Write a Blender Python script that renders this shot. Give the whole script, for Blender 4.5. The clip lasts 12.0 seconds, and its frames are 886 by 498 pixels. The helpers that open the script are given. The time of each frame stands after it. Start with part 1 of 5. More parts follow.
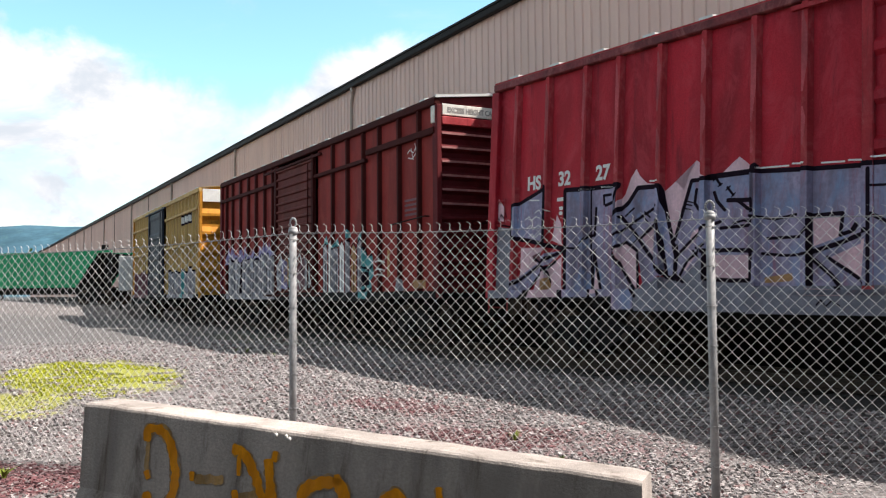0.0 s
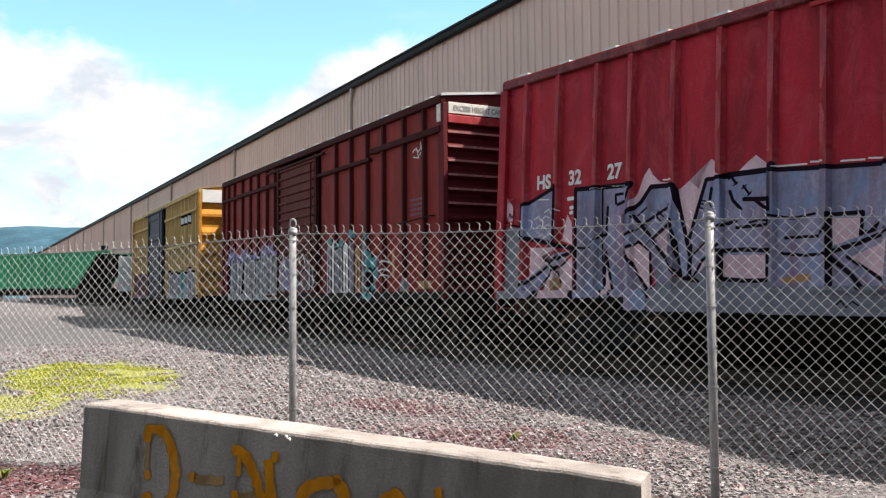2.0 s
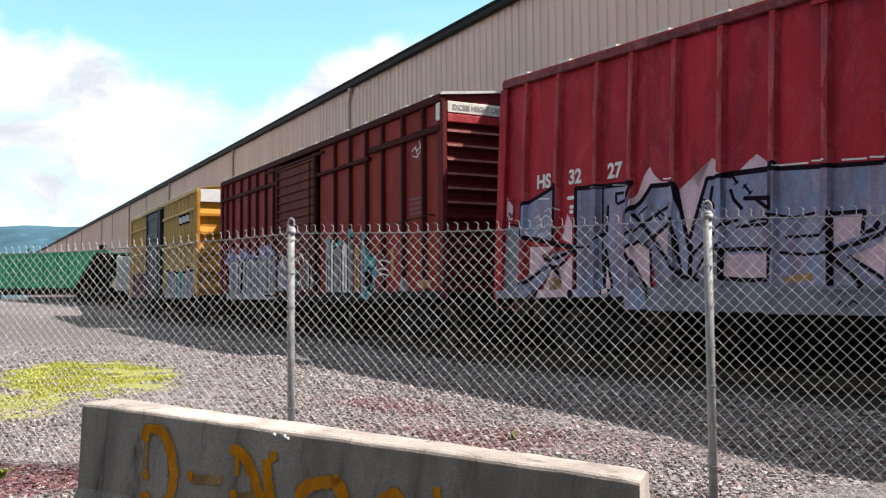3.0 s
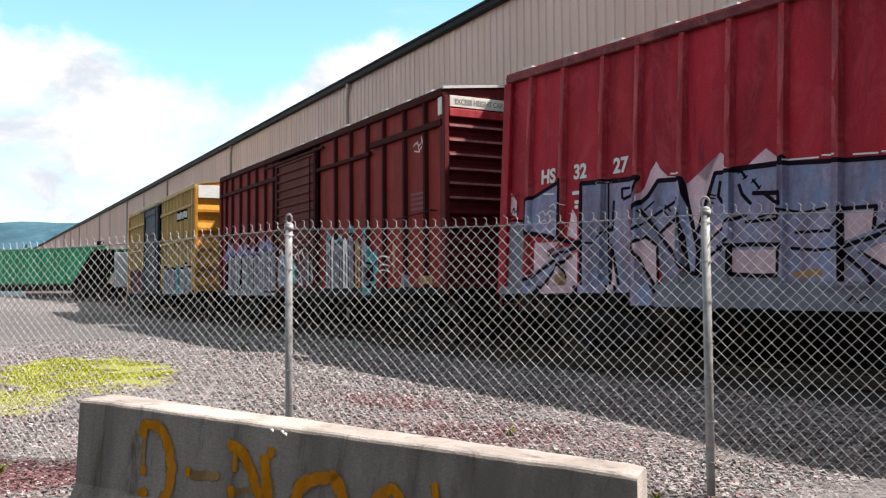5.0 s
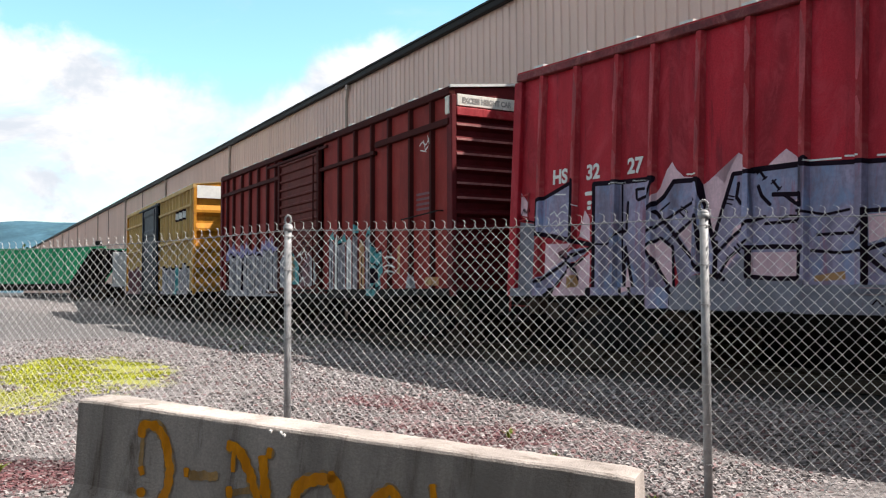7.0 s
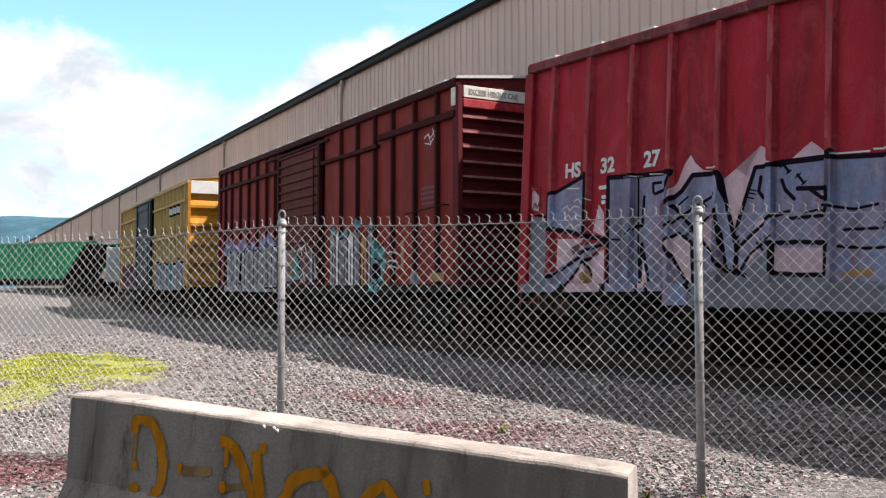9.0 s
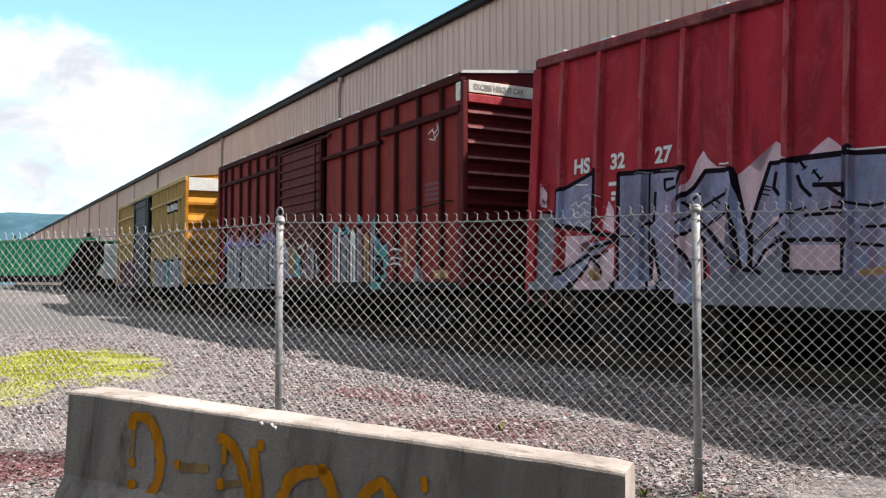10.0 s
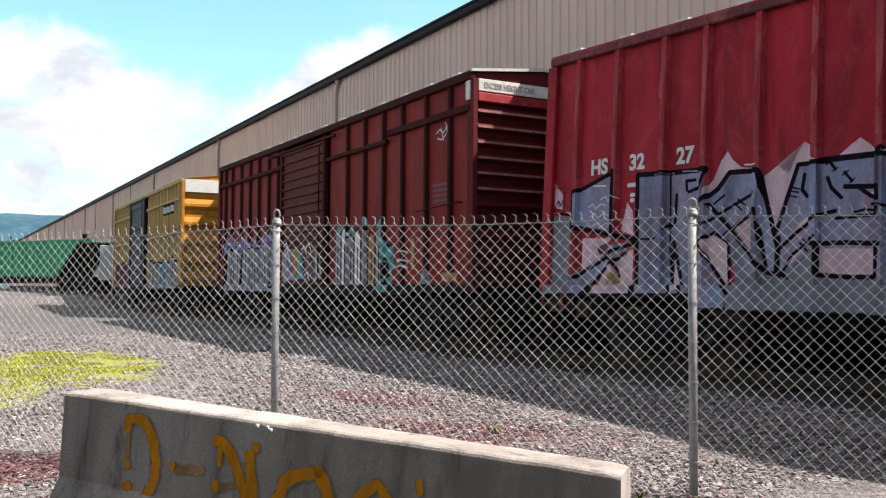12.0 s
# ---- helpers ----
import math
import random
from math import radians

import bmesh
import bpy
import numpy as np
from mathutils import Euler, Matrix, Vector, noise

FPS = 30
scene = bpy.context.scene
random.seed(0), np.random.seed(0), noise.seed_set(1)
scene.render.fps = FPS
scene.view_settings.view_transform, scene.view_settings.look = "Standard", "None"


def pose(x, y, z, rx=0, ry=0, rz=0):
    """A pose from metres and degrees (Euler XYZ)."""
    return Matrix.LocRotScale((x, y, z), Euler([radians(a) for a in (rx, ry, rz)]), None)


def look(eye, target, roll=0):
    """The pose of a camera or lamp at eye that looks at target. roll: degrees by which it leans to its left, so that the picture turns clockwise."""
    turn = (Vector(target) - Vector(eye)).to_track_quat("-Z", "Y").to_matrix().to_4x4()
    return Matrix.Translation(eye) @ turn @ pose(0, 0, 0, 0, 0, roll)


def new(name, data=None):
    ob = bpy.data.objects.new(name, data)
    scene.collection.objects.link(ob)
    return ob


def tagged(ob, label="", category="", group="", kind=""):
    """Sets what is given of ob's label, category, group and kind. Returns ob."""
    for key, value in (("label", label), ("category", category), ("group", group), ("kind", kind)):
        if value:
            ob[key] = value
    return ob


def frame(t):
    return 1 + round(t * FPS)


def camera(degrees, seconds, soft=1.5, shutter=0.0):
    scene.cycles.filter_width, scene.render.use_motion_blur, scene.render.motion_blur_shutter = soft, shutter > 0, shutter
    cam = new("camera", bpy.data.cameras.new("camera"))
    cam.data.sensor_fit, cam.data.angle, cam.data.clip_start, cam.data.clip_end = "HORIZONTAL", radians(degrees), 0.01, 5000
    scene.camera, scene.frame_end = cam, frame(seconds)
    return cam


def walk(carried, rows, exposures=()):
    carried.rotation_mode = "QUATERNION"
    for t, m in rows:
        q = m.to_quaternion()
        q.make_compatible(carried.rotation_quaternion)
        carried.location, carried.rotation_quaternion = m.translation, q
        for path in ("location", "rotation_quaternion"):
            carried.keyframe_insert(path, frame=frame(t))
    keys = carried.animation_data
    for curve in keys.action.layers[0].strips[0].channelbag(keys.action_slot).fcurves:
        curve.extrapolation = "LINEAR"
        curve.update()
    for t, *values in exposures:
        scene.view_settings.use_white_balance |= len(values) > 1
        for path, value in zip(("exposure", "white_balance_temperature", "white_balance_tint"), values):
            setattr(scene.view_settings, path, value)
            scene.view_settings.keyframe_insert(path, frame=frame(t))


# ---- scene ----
CAM_Z = 1.314
cam = camera(52.2, 12.0, soft=1.2)
PATH = [
    (0.0, 0.0, 0.0, 0.0, 92.806, 0.442, 0.022), (0.5, 0.0004, -0.0022, 0.0001, 92.915, 0.439, 0.087),
    (1.0, 0.0015, -0.0072, 0.0006, 93.012, 0.393, 0.084), (1.5, -0.002, -0.0105, -0.0002, 92.939, 0.451, 0.014),
    (2.0, 0.0004, -0.007, 0.0006, 92.843, 0.461, 0.0), (2.5, -0.0011, -0.0097, 0.0006, 92.885, 0.416, -0.022),
    (3.0, 0.0002, -0.0065, 0.0005, 92.803, 0.471, -0.106), (5.0, 0.0012, -0.0022, -0.0012, 92.557, 0.474, -0.229),
    (5.5, 0.0018, -0.0053, -0.0011, 92.564, 0.512, -0.236), (6.0, 0.0005, -0.0086, 0.0006, 92.56, 0.54, -0.192),
    (6.5, -0.0002, -0.0104, -0.0008, 92.621, 0.42, -0.234), (7.0, -0.0028, -0.0133, 0.0005, 92.65, 0.2, -0.345),
    (9.0, 0.0002, -0.0089, -0.0021, 92.399, 0.06, -0.699), (9.5, 0.0014, -0.0072, -0.0021, 92.348, -0.04, -0.77),
    (10.0, -0.0001, -0.0093, -0.0022, 92.234, -0.03, -0.833), (10.5, -0.0033, -0.0127, -0.0006, 92.273, -0.05, -0.912),
    (11.0, -0.0026, -0.0174, -0.0007, 92.332, -0.15, -0.924), (11.5, -0.0037, -0.0182, -0.0012, 92.46, -0.16, -0.993),
    (12.0, -0.0031, -0.0135, -0.0017, 92.417, -0.28, -1.083)]
walk(cam, [(t, pose(x, y, CAM_Z + z, rx, ry, rz)) for t, x, y, z, rx, ry, rz in PATH],
     exposures=[(0.0, 0.90, 6600, 13.5), (12.0, 0.90, 6600, 13.5)])

# ---- light ----
SUN_FROM = Vector((0.811, -0.02, 1.0)).normalized()
sun = new("sun", bpy.data.lights.new("sun", "SUN"))
sun.data.energy, sun.data.angle, sun.data.color = 5.0, radians(0.53), (1.0, 0.95, 0.88)
sun.matrix_world = look(SUN_FROM * 60, (0, 0, 0))


class Nodes:
    """A small wrapper that wires shader nodes."""

    def __init__(self, tree):
        self.tree = tree
        tree.nodes.clear()

    def add(self, kind):
        return self.tree.nodes.new(kind)

    def put(self, socket, value):
        if isinstance(value, bpy.types.NodeSocket):
            self.tree.links.new(value, socket)
        elif value is not None:
            if socket.type == "RGBA" and len(value) == 3:
                value = (*value, 1)
            socket.default_value = value

    def math(self, op, a, b=None, c=None, clamp=False):
        node = self.add("ShaderNodeMath")
        node.operation, node.use_clamp = op, clamp
        for socket, value in zip(node.inputs, (a, b, c)):
            self.put(socket, value)
        return node.outputs[0]

    def mix(self, fac, a, b, blend="MIX"):
        node = self.add("ShaderNodeMix")
        node.data_type, node.blend_type = "RGBA", blend
        self.put(node.inputs[0], fac)
        self.put(node.inputs[6], a)
        self.put(node.inputs[7], b)
        return node.outputs[2]

    def noise(self, vector, scale, detail=4, rough=0.55, distort=0.0):
        node = self.add("ShaderNodeTexNoise")
        self.put(node.inputs["Vector"], vector)
        node.inputs["Scale"].default_value, node.inputs["Detail"].default_value = scale, detail
        node.inputs["Roughness"].default_value, node.inputs["Distortion"].default_value = rough, distort
        return node.outputs["Fac"]

    def voronoi(self, vector, scale, out="Distance", feature="F1"):
        node = self.add("ShaderNodeTexVoronoi")
        node.feature = feature
        self.put(node.inputs["Vector"], vector)
        node.inputs["Scale"].default_value = scale
        return node.outputs[out]

    def ramp(self, fac, low, high, a=0.0, b=1.0):
        node = self.add("ShaderNodeMapRange")
        node.interpolation_type = "SMOOTHSTEP"
        for name, value in (("Value", fac), ("From Min", low), ("From Max", high), ("To Min", a), ("To Max", b)):
            self.put(node.inputs[name], value)
        return node.outputs[0]

    def scaled(self, vector, s):
        node = self.add("ShaderNodeVectorMath")
        node.operation = "MULTIPLY"
        self.put(node.inputs[0], vector)
        node.inputs[1].default_value = s
        return node.outputs[0]

    def split(self, vector):
        node = self.add("ShaderNodeSeparateXYZ")
        self.put(node.inputs[0], vector)
        return node.outputs


def build_world():
    world = bpy.data.worlds.new("sky")
    scene.world = world
    world.use_nodes = True
    n = Nodes(world.node_tree)
    sky = n.add("ShaderNodeTexSky")
    sky.sky_type, sky.sun_disc = "NISHITA", False
    sky.sun_elevation = math.asin(SUN_FROM.z)
    sky.sun_rotation = math.atan2(SUN_FROM.x, SUN_FROM.y)
    sky.air_density, sky.dust_density, sky.ozone_density = 1.0, 0.4, 1.6
    way = n.add("ShaderNodeTexCoord").outputs["Generated"]
    x, y, z = n.split(way)
    turn = n.math("ARCTAN2", x, y)
    # the cumulus bank: its top edge as a sum of rounded heads over the compass
    top = 0.20
    for at, wide, tall in ((-0.50, 0.13, 0.075), (-0.37, 0.05, 0.018), (-0.27, 0.05, 0.03), (-0.06, 0.08, 0.07), (0.25, 0.3, 0.03),
                           (-1.2, 0.4, 0.12), (1.2, 0.6, 0.05), (2.4, 0.5, 0.08), (-2.4, 0.5, 0.06)):
        bump = n.math("DIVIDE", n.math("SUBTRACT", turn, at), wide)
        bump = n.math("MULTIPLY", n.math("EXPONENT", n.math("MULTIPLY", n.math("MULTIPLY", bump, bump), -1.0)), tall)
        top = n.math("ADD", bump, top)
    puffs = n.noise(way, 9.0, 7, 0.6, 0.2)
    edge = n.math("SUBTRACT", n.math("ADD", top, n.math("MULTIPLY", n.math("SUBTRACT", puffs, 0.5), 0.16)), z)
    bank = n.ramp(edge, -0.012, 0.03)
    wisps = n.ramp(n.noise(n.scaled(way, (1, 1, 3)), 2.6, 6, 0.65, 0.5), 0.52, 0.85, 0.0, 0.55)
    cover = n.math("MAXIMUM", bank, wisps)
    thin = n.ramp(n.noise(n.scaled(way, (1, 1, 2.2)), 7.0, 5, 0.55, 0.3), 0.36, 0.55)
    low = n.ramp(z, 0.08, 0.24, 0.2, 1.0)
    cover = n.math("MULTIPLY", cover, n.math("MAXIMUM", thin, low))
    shade = n.ramp(n.noise(n.scaled(way, (1, 1, 1.8)), 6.5, 6, 0.6, 0.3), 0.36, 0.56)
    white = n.mix(shade, (1.45, 1.60, 1.74), (2.2, 2.2, 2.2))
    blue = n.mix(1.0, sky.outputs[0], (0.46, 0.60, 0.51), "MULTIPLY")
    high = n.math("MULTIPLY", n.ramp(z, 0.36, 0.62), n.ramp(n.noise(way, 2.2, 5, 0.6), 0.3, 0.5, 0.55, 0.95))
    blue = n.mix(high, blue, (0.80, 0.80, 0.80))
    back = n.add("ShaderNodeBackground")
    n.put(back.inputs[0], n.mix(cover, blue, white))
    back.inputs[1].default_value = 0.285
    n.put(n.add("ShaderNodeOutputWorld").inputs[0], back.outputs[0])


build_world()


# ---- materials ----
def material(name, color, rough=0.6, metal=0.0, spread=0.12, grain=30.0, stains=1.6, bump=0.15, dirt=None, dirt_amount=0.35,
             island=0.0, streak=False, depth=0.01, gloss=0.14, fade=None):
    """A painted, metal or mineral surface: fine grain, broad stains, dirt or rust, and a light relief."""
    mat = bpy.data.materials.new(name)
    mat.use_nodes = True
    n = Nodes(mat.node_tree)
    spot = n.add("ShaderNodeTexCoord").outputs["Object"]
    fine = n.noise(spot, grain, 5, 0.6)
    broad = n.noise(n.scaled(spot, (1, 1, 0.25)) if streak else spot, stains, 6, 0.62, 0.4)
    dark = tuple(c * (1 - spread * 1.5) for c in color)
    light = tuple(min(1, c * (1 + spread)) for c in color)
    tint = n.mix(n.ramp(broad, 0.3, 0.7), dark, light)
    tint = n.mix(n.ramp(fine, 0.25, 0.75, 0.0, 0.5), tint, dark)
    if fade:
        worn = n.noise(n.scaled(spot, (1, 1, 0.6)), 2.2, 8, 0.72, 0.8)
        tint = n.mix(n.ramp(worn, 0.46, 0.68, 0.0, 0.6), tint, fade)
    if dirt:
        marks = n.noise(n.scaled(spot, (1, 1, 0.12)) if streak else spot, stains * 3.1, 7, 0.7, 0.6)
        tint = n.mix(n.ramp(marks, 0.52, 0.74, 0.0, dirt_amount), tint, dirt)
    if island:
        each = n.add("ShaderNodeObjectInfo").outputs["Random"]
        shift = n.ramp(each, 0.0, 1.0, 1 - island, 1 + island)
        node = n.add("ShaderNodeVectorMath")
        node.operation = "SCALE"
        n.put(node.inputs[0], tint)
        n.put(node.inputs["Scale"], shift)
        tint = node.outputs[0]
    shader = n.add("ShaderNodeBsdfPrincipled")
    n.put(shader.inputs["Base Color"], tint)
    n.put(shader.inputs["Roughness"], n.ramp(fine, 0.2, 0.8, max(0.05, rough - 0.1), min(1, rough + 0.1)))
    shader.inputs["Metallic"].default_value = metal
    shader.inputs["Specular IOR Level"].default_value = gloss
    if bump:
        relief = n.add("ShaderNodeBump")
        relief.inputs["Strength"].default_value, relief.inputs["Distance"].default_value = bump, depth
        n.put(relief.inputs["Height"], n.math("ADD", fine, n.math("MULTIPLY", broad, 0.6)))
        n.put(shader.inputs["Normal"], relief.outputs[0])
    n.put(n.add("ShaderNodeOutputMaterial").inputs[0], shader.outputs[0])
    return mat


RED = material("weathered_red_paint", (0.40, 0.012, 0.025), 0.6, 0, 0.30, 45, 1.3, 0.1, (0.11, 0.007, 0.013), 0.75, streak=True, fade=(0.47, 0.042, 0.060), gloss=0.2)
RED_FADED = material("faded_red_paint", (0.36, 0.024, 0.032), 0.65, 0, 0.2, 25, 3.0, 0.2, (0.10, 0.016, 0.018), 0.7, streak=True, fade=(0.46, 0.11, 0.11), gloss=0.2)
OXIDE = material("oxide_red_paint", (0.23, 0.018, 0.015), 0.65, 0, 0.18, 40, 1.5, 0.12, (0.07, 0.012, 0.010), 0.6, streak=True, fade=(0.28, 0.035, 0.028), gloss=0.16)
OXIDE_END = material("maroon_end_paint", (0.12, 0.014, 0.017), 0.7, 0, 0.2, 40, 2.0, 0.12, (0.10, 0.014, 0.016), 0.5)
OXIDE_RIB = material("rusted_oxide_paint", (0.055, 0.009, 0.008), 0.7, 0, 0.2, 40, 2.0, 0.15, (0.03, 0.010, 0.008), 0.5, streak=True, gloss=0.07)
DOOR_BROWN = material("brown_door_paint", (0.13, 0.026, 0.022), 0.7, 0, 0.18, 40, 2.0, 0.12, (0.06, 0.025, 0.02), 0.5, streak=True)
YELLOW = material("faded_yellow_paint", (0.40, 0.24, 0.085), 0.65, 0, 0.25, 40, 1.2, 0.12, (0.15, 0.075, 0.03), 0.75, streak=True)
YELLOW_RIB = material("bright_yellow_paint", (0.50, 0.33, 0.13), 0.65, 0, 0.2, 40, 2.0, 0.1, (0.19, 0.09, 0.03), 0.65, streak=True)
ORANGE = material("orange_end_paint", (0.52, 0.22, 0.025), 0.6, 0, 0.2, 40, 1.5, 0.08, (0.14, 0.06, 0.02), 0.8)
NAVY = material("dark_blue_door_paint", (0.03, 0.034, 0.048), 0.55, 0, 0.2, 40, 2, 0.1)
WHITE = material("weathered_white_paint", (0.72, 0.70, 0.66), 0.6, 0, 0.08, 50, 3, 0.1, (0.4, 0.33, 0.26), 0.4)
GREYBLUE = material("grey_spray_paint", (0.15, 0.15, 0.185), 0.65, 0, 0.3, 25, 2.4, 0.05, (0.20, 0.11, 0.13), 0.6)
WIRE = material("galvanised_wire", (0.62, 0.62, 0.61), 0.5, 0.1, 0.08, 120, 20, 0.0)
GALV = material("galvanised_steel", (0.38, 0.38, 0.385), 0.55, 0.1, 0.2, 120, 14, 0.0, (0.24, 0.23, 0.23), 0.5)
ROOF = material("galvanised_roof", (0.62, 0.62, 0.60), 0.5, 0.3, 0.1, 60, 2, 0.06, (0.3, 0.25, 0.2), 0.3)
# near-black for grimy steel, and for shade painted on hidden surfaces
BLACK = material("grimy_steel_and_shade_black", (0.010, 0.009, 0.009), 0.75, 0, 0.25, 30, 4, 0.2, (0.022, 0.016, 0.012), 0.5)
RAIL = material("rail_steel", (0.06, 0.042, 0.032), 0.6, 0.3, 0.2, 60, 6, 0.1)
TIMBER = material("tarred_timber", (0.03, 0.024, 0.02), 0.85, 0, 0.25, 25, 5, 0.3)
CONCRETE = material("old_concrete", (0.47, 0.418, 0.382), 0.9, 0, 0.26, 70, 2.6, 0.6, (0.14, 0.112, 0.092), 0.9, streak=True, depth=0.012)
CLADDING = material("tan_metal_cladding", (0.69, 0.49, 0.42), 0.55, 0, 0.05, 60, 0.7, 0.05, (0.48, 0.34, 0.27), 0.3, island=0.035, streak=True)
FASCIA = material("dark_brown_fascia", (0.012, 0.009, 0.008), 0.6, 0, 0.15, 40, 2, 0.05)
GREEN = material("green_paint", (0.02, 0.30, 0.13), 0.5, 0, 0.15, 30, 1.5, 0.1, (0.015, 0.16, 0.08), 0.5, streak=True)
# dark eave edge; the shadow line below it is painted in too
EAVE = material("rusted_eave_with_shadow", (0.17, 0.022, 0.026), 0.6, 0, 0.3, 30, 3, 0.2, (0.05, 0.014, 0.012), 0.8, fade=(0.36, 0.12, 0.11), gloss=0.3)
GREY = material("pale_grey_paint", (0.42, 0.43, 0.43), 0.6, 0, 0.12, 40, 2, 0.1, (0.25, 0.24, 0.22), 0.4)


# ---- small mesh tools ----
def box(bm, x0, x1, y0, y1, z0, z1):
    made = bmesh.ops.create_cube(bm, size=1, matrix=Matrix.Translation(((x0 + x1) / 2, (y0 + y1) / 2, (z0 + z1) / 2))
                                 @ Matrix.Diagonal((abs(x1 - x0), abs(y1 - y0), abs(z1 - z0), 1)))
    return made["verts"]


def rod(bm, a, b, r, sides=8, r2=None, caps=True):
    a, b = Vector(a), Vector(b)
    turn = (b - a).to_track_quat("Z", "Y").to_matrix().to_4x4()
    bmesh.ops.create_cone(bm, cap_ends=caps, segments=sides, radius1=r, radius2=r if r2 is None else r2, depth=(b - a).length,
                          matrix=Matrix.Translation((a + b) / 2) @ turn)


def prism(bm, outline, axis, lo, hi):
    """A closed outline of 2D points drawn out along one axis; the points are the other two axes, in order."""
    def at(p, q):
        full = list(p)
        full.insert("xyz".index(axis), q)
        return bm.verts.new(full)
    one, two = [at(p, lo) for p in outline], [at(p, hi) for p in outline]
    count = len(outline)
    for i in range(count):
        j = (i + 1) % count
        bm.faces.new((one[i], one[j], two[j], two[i]))
    bm.faces.new(one[::-1])
    bm.faces.new(two)


def bevelled(bm, width, segments=1):
    bmesh.ops.bevel(bm, geom=list(bm.edges), offset=width, segments=segments, affect="EDGES", clamp_overlap=True)


def mesh_of(name, bm, mat, smooth=False):
    bmesh.ops.recalc_face_normals(bm, faces=bm.faces)
    data = bpy.data.meshes.new(name)
    bm.to_mesh(data)
    bm.free()
    data.materials.append(mat)
    if smooth:
        for f in data.polygons:
            f.use_smooth = True
    return data


def part(name, bm, mat, parent, label="", smooth=False):
    ob = new(name, mesh_of(name, bm, mat, smooth))
    ob.parent = parent
    return tagged(ob, label)


def again(name, data, parent, m=None, label=""):
    """One more object on a mesh that is already made."""
    ob = new(name, data)
    ob.parent = parent
    if m is not None:
        ob.matrix_basis = m
    return tagged(ob, label)


def thing(name, m, label, category, group="", kind=""):
    ob = new(name)
    ob.empty_display_size = 0.2
    ob.matrix_basis = m
    return tagged(ob, label, category, group, kind)


# ---- plan ----
def away(th):
    return Vector((math.sin(th), math.cos(th)))


def smooth(t):
    t = min(1.0, max(0.0, t))
    return t * t * (3 - 2 * t)


RAIL_Z = 0.22
DARK_AT, DARK_TH = Vector((-0.148, 17.493)), -0.5053
RED_AT, RED_TH, RED_TURN, RED_LEAN = Vector((0.752, 16.075)), -0.6142, -0.0147, 3.3
YELLOW_AT, YELLOW_TH = Vector((-8.77, 32.4)), -0.4766
HALL_TH = -0.4942
HALL_AT = Vector((3.13, 19.30))
HALL_H = 8.56
FENCE = [Vector((-6.73, 8.91)), Vector((-3.92, 7.85)), Vector((-1.11, 6.79)), Vector((1.70, 5.73)), Vector((4.51, 4.67)), Vector((7.32, 3.61))]
FENCE_DIP = [-0.14, -0.10, 0.0, 0.0, 0.0, 0.0]


def beyond_fence(x, y):
    return (x - 1.70) * 0.353 + (y - 5.73) * 0.936


def beside_track(x, y):
    return -(x - DARK_AT.x) * 0.875 - (y - DARK_AT.y) * 0.484


def ground_z(x, y):
    z = 0.17 * smooth(beyond_fence(x, y) / 3.2) - 0.10 * smooth((-1.6 - x) / 2.5) * smooth((11 - y) / 4)
    z -= 0.15 * smooth((x + 4.2) / 5) * smooth(beyond_fence(x, y) / 2)
    far = smooth((y - 30) / 20)
    z += 0.55 * far * max(smooth((beside_track(x, y) - 2.4) / 4), smooth((y - 45) / 6)) * smooth((400 - y) / 300)
    return z


def frame_at(at, th, z=0.0, lean=0.0):
    return pose(at.x, at.y, z, 0, 0, 90 - math.degrees(th)) @ pose(0, 0, 0, lean, 0, 0)


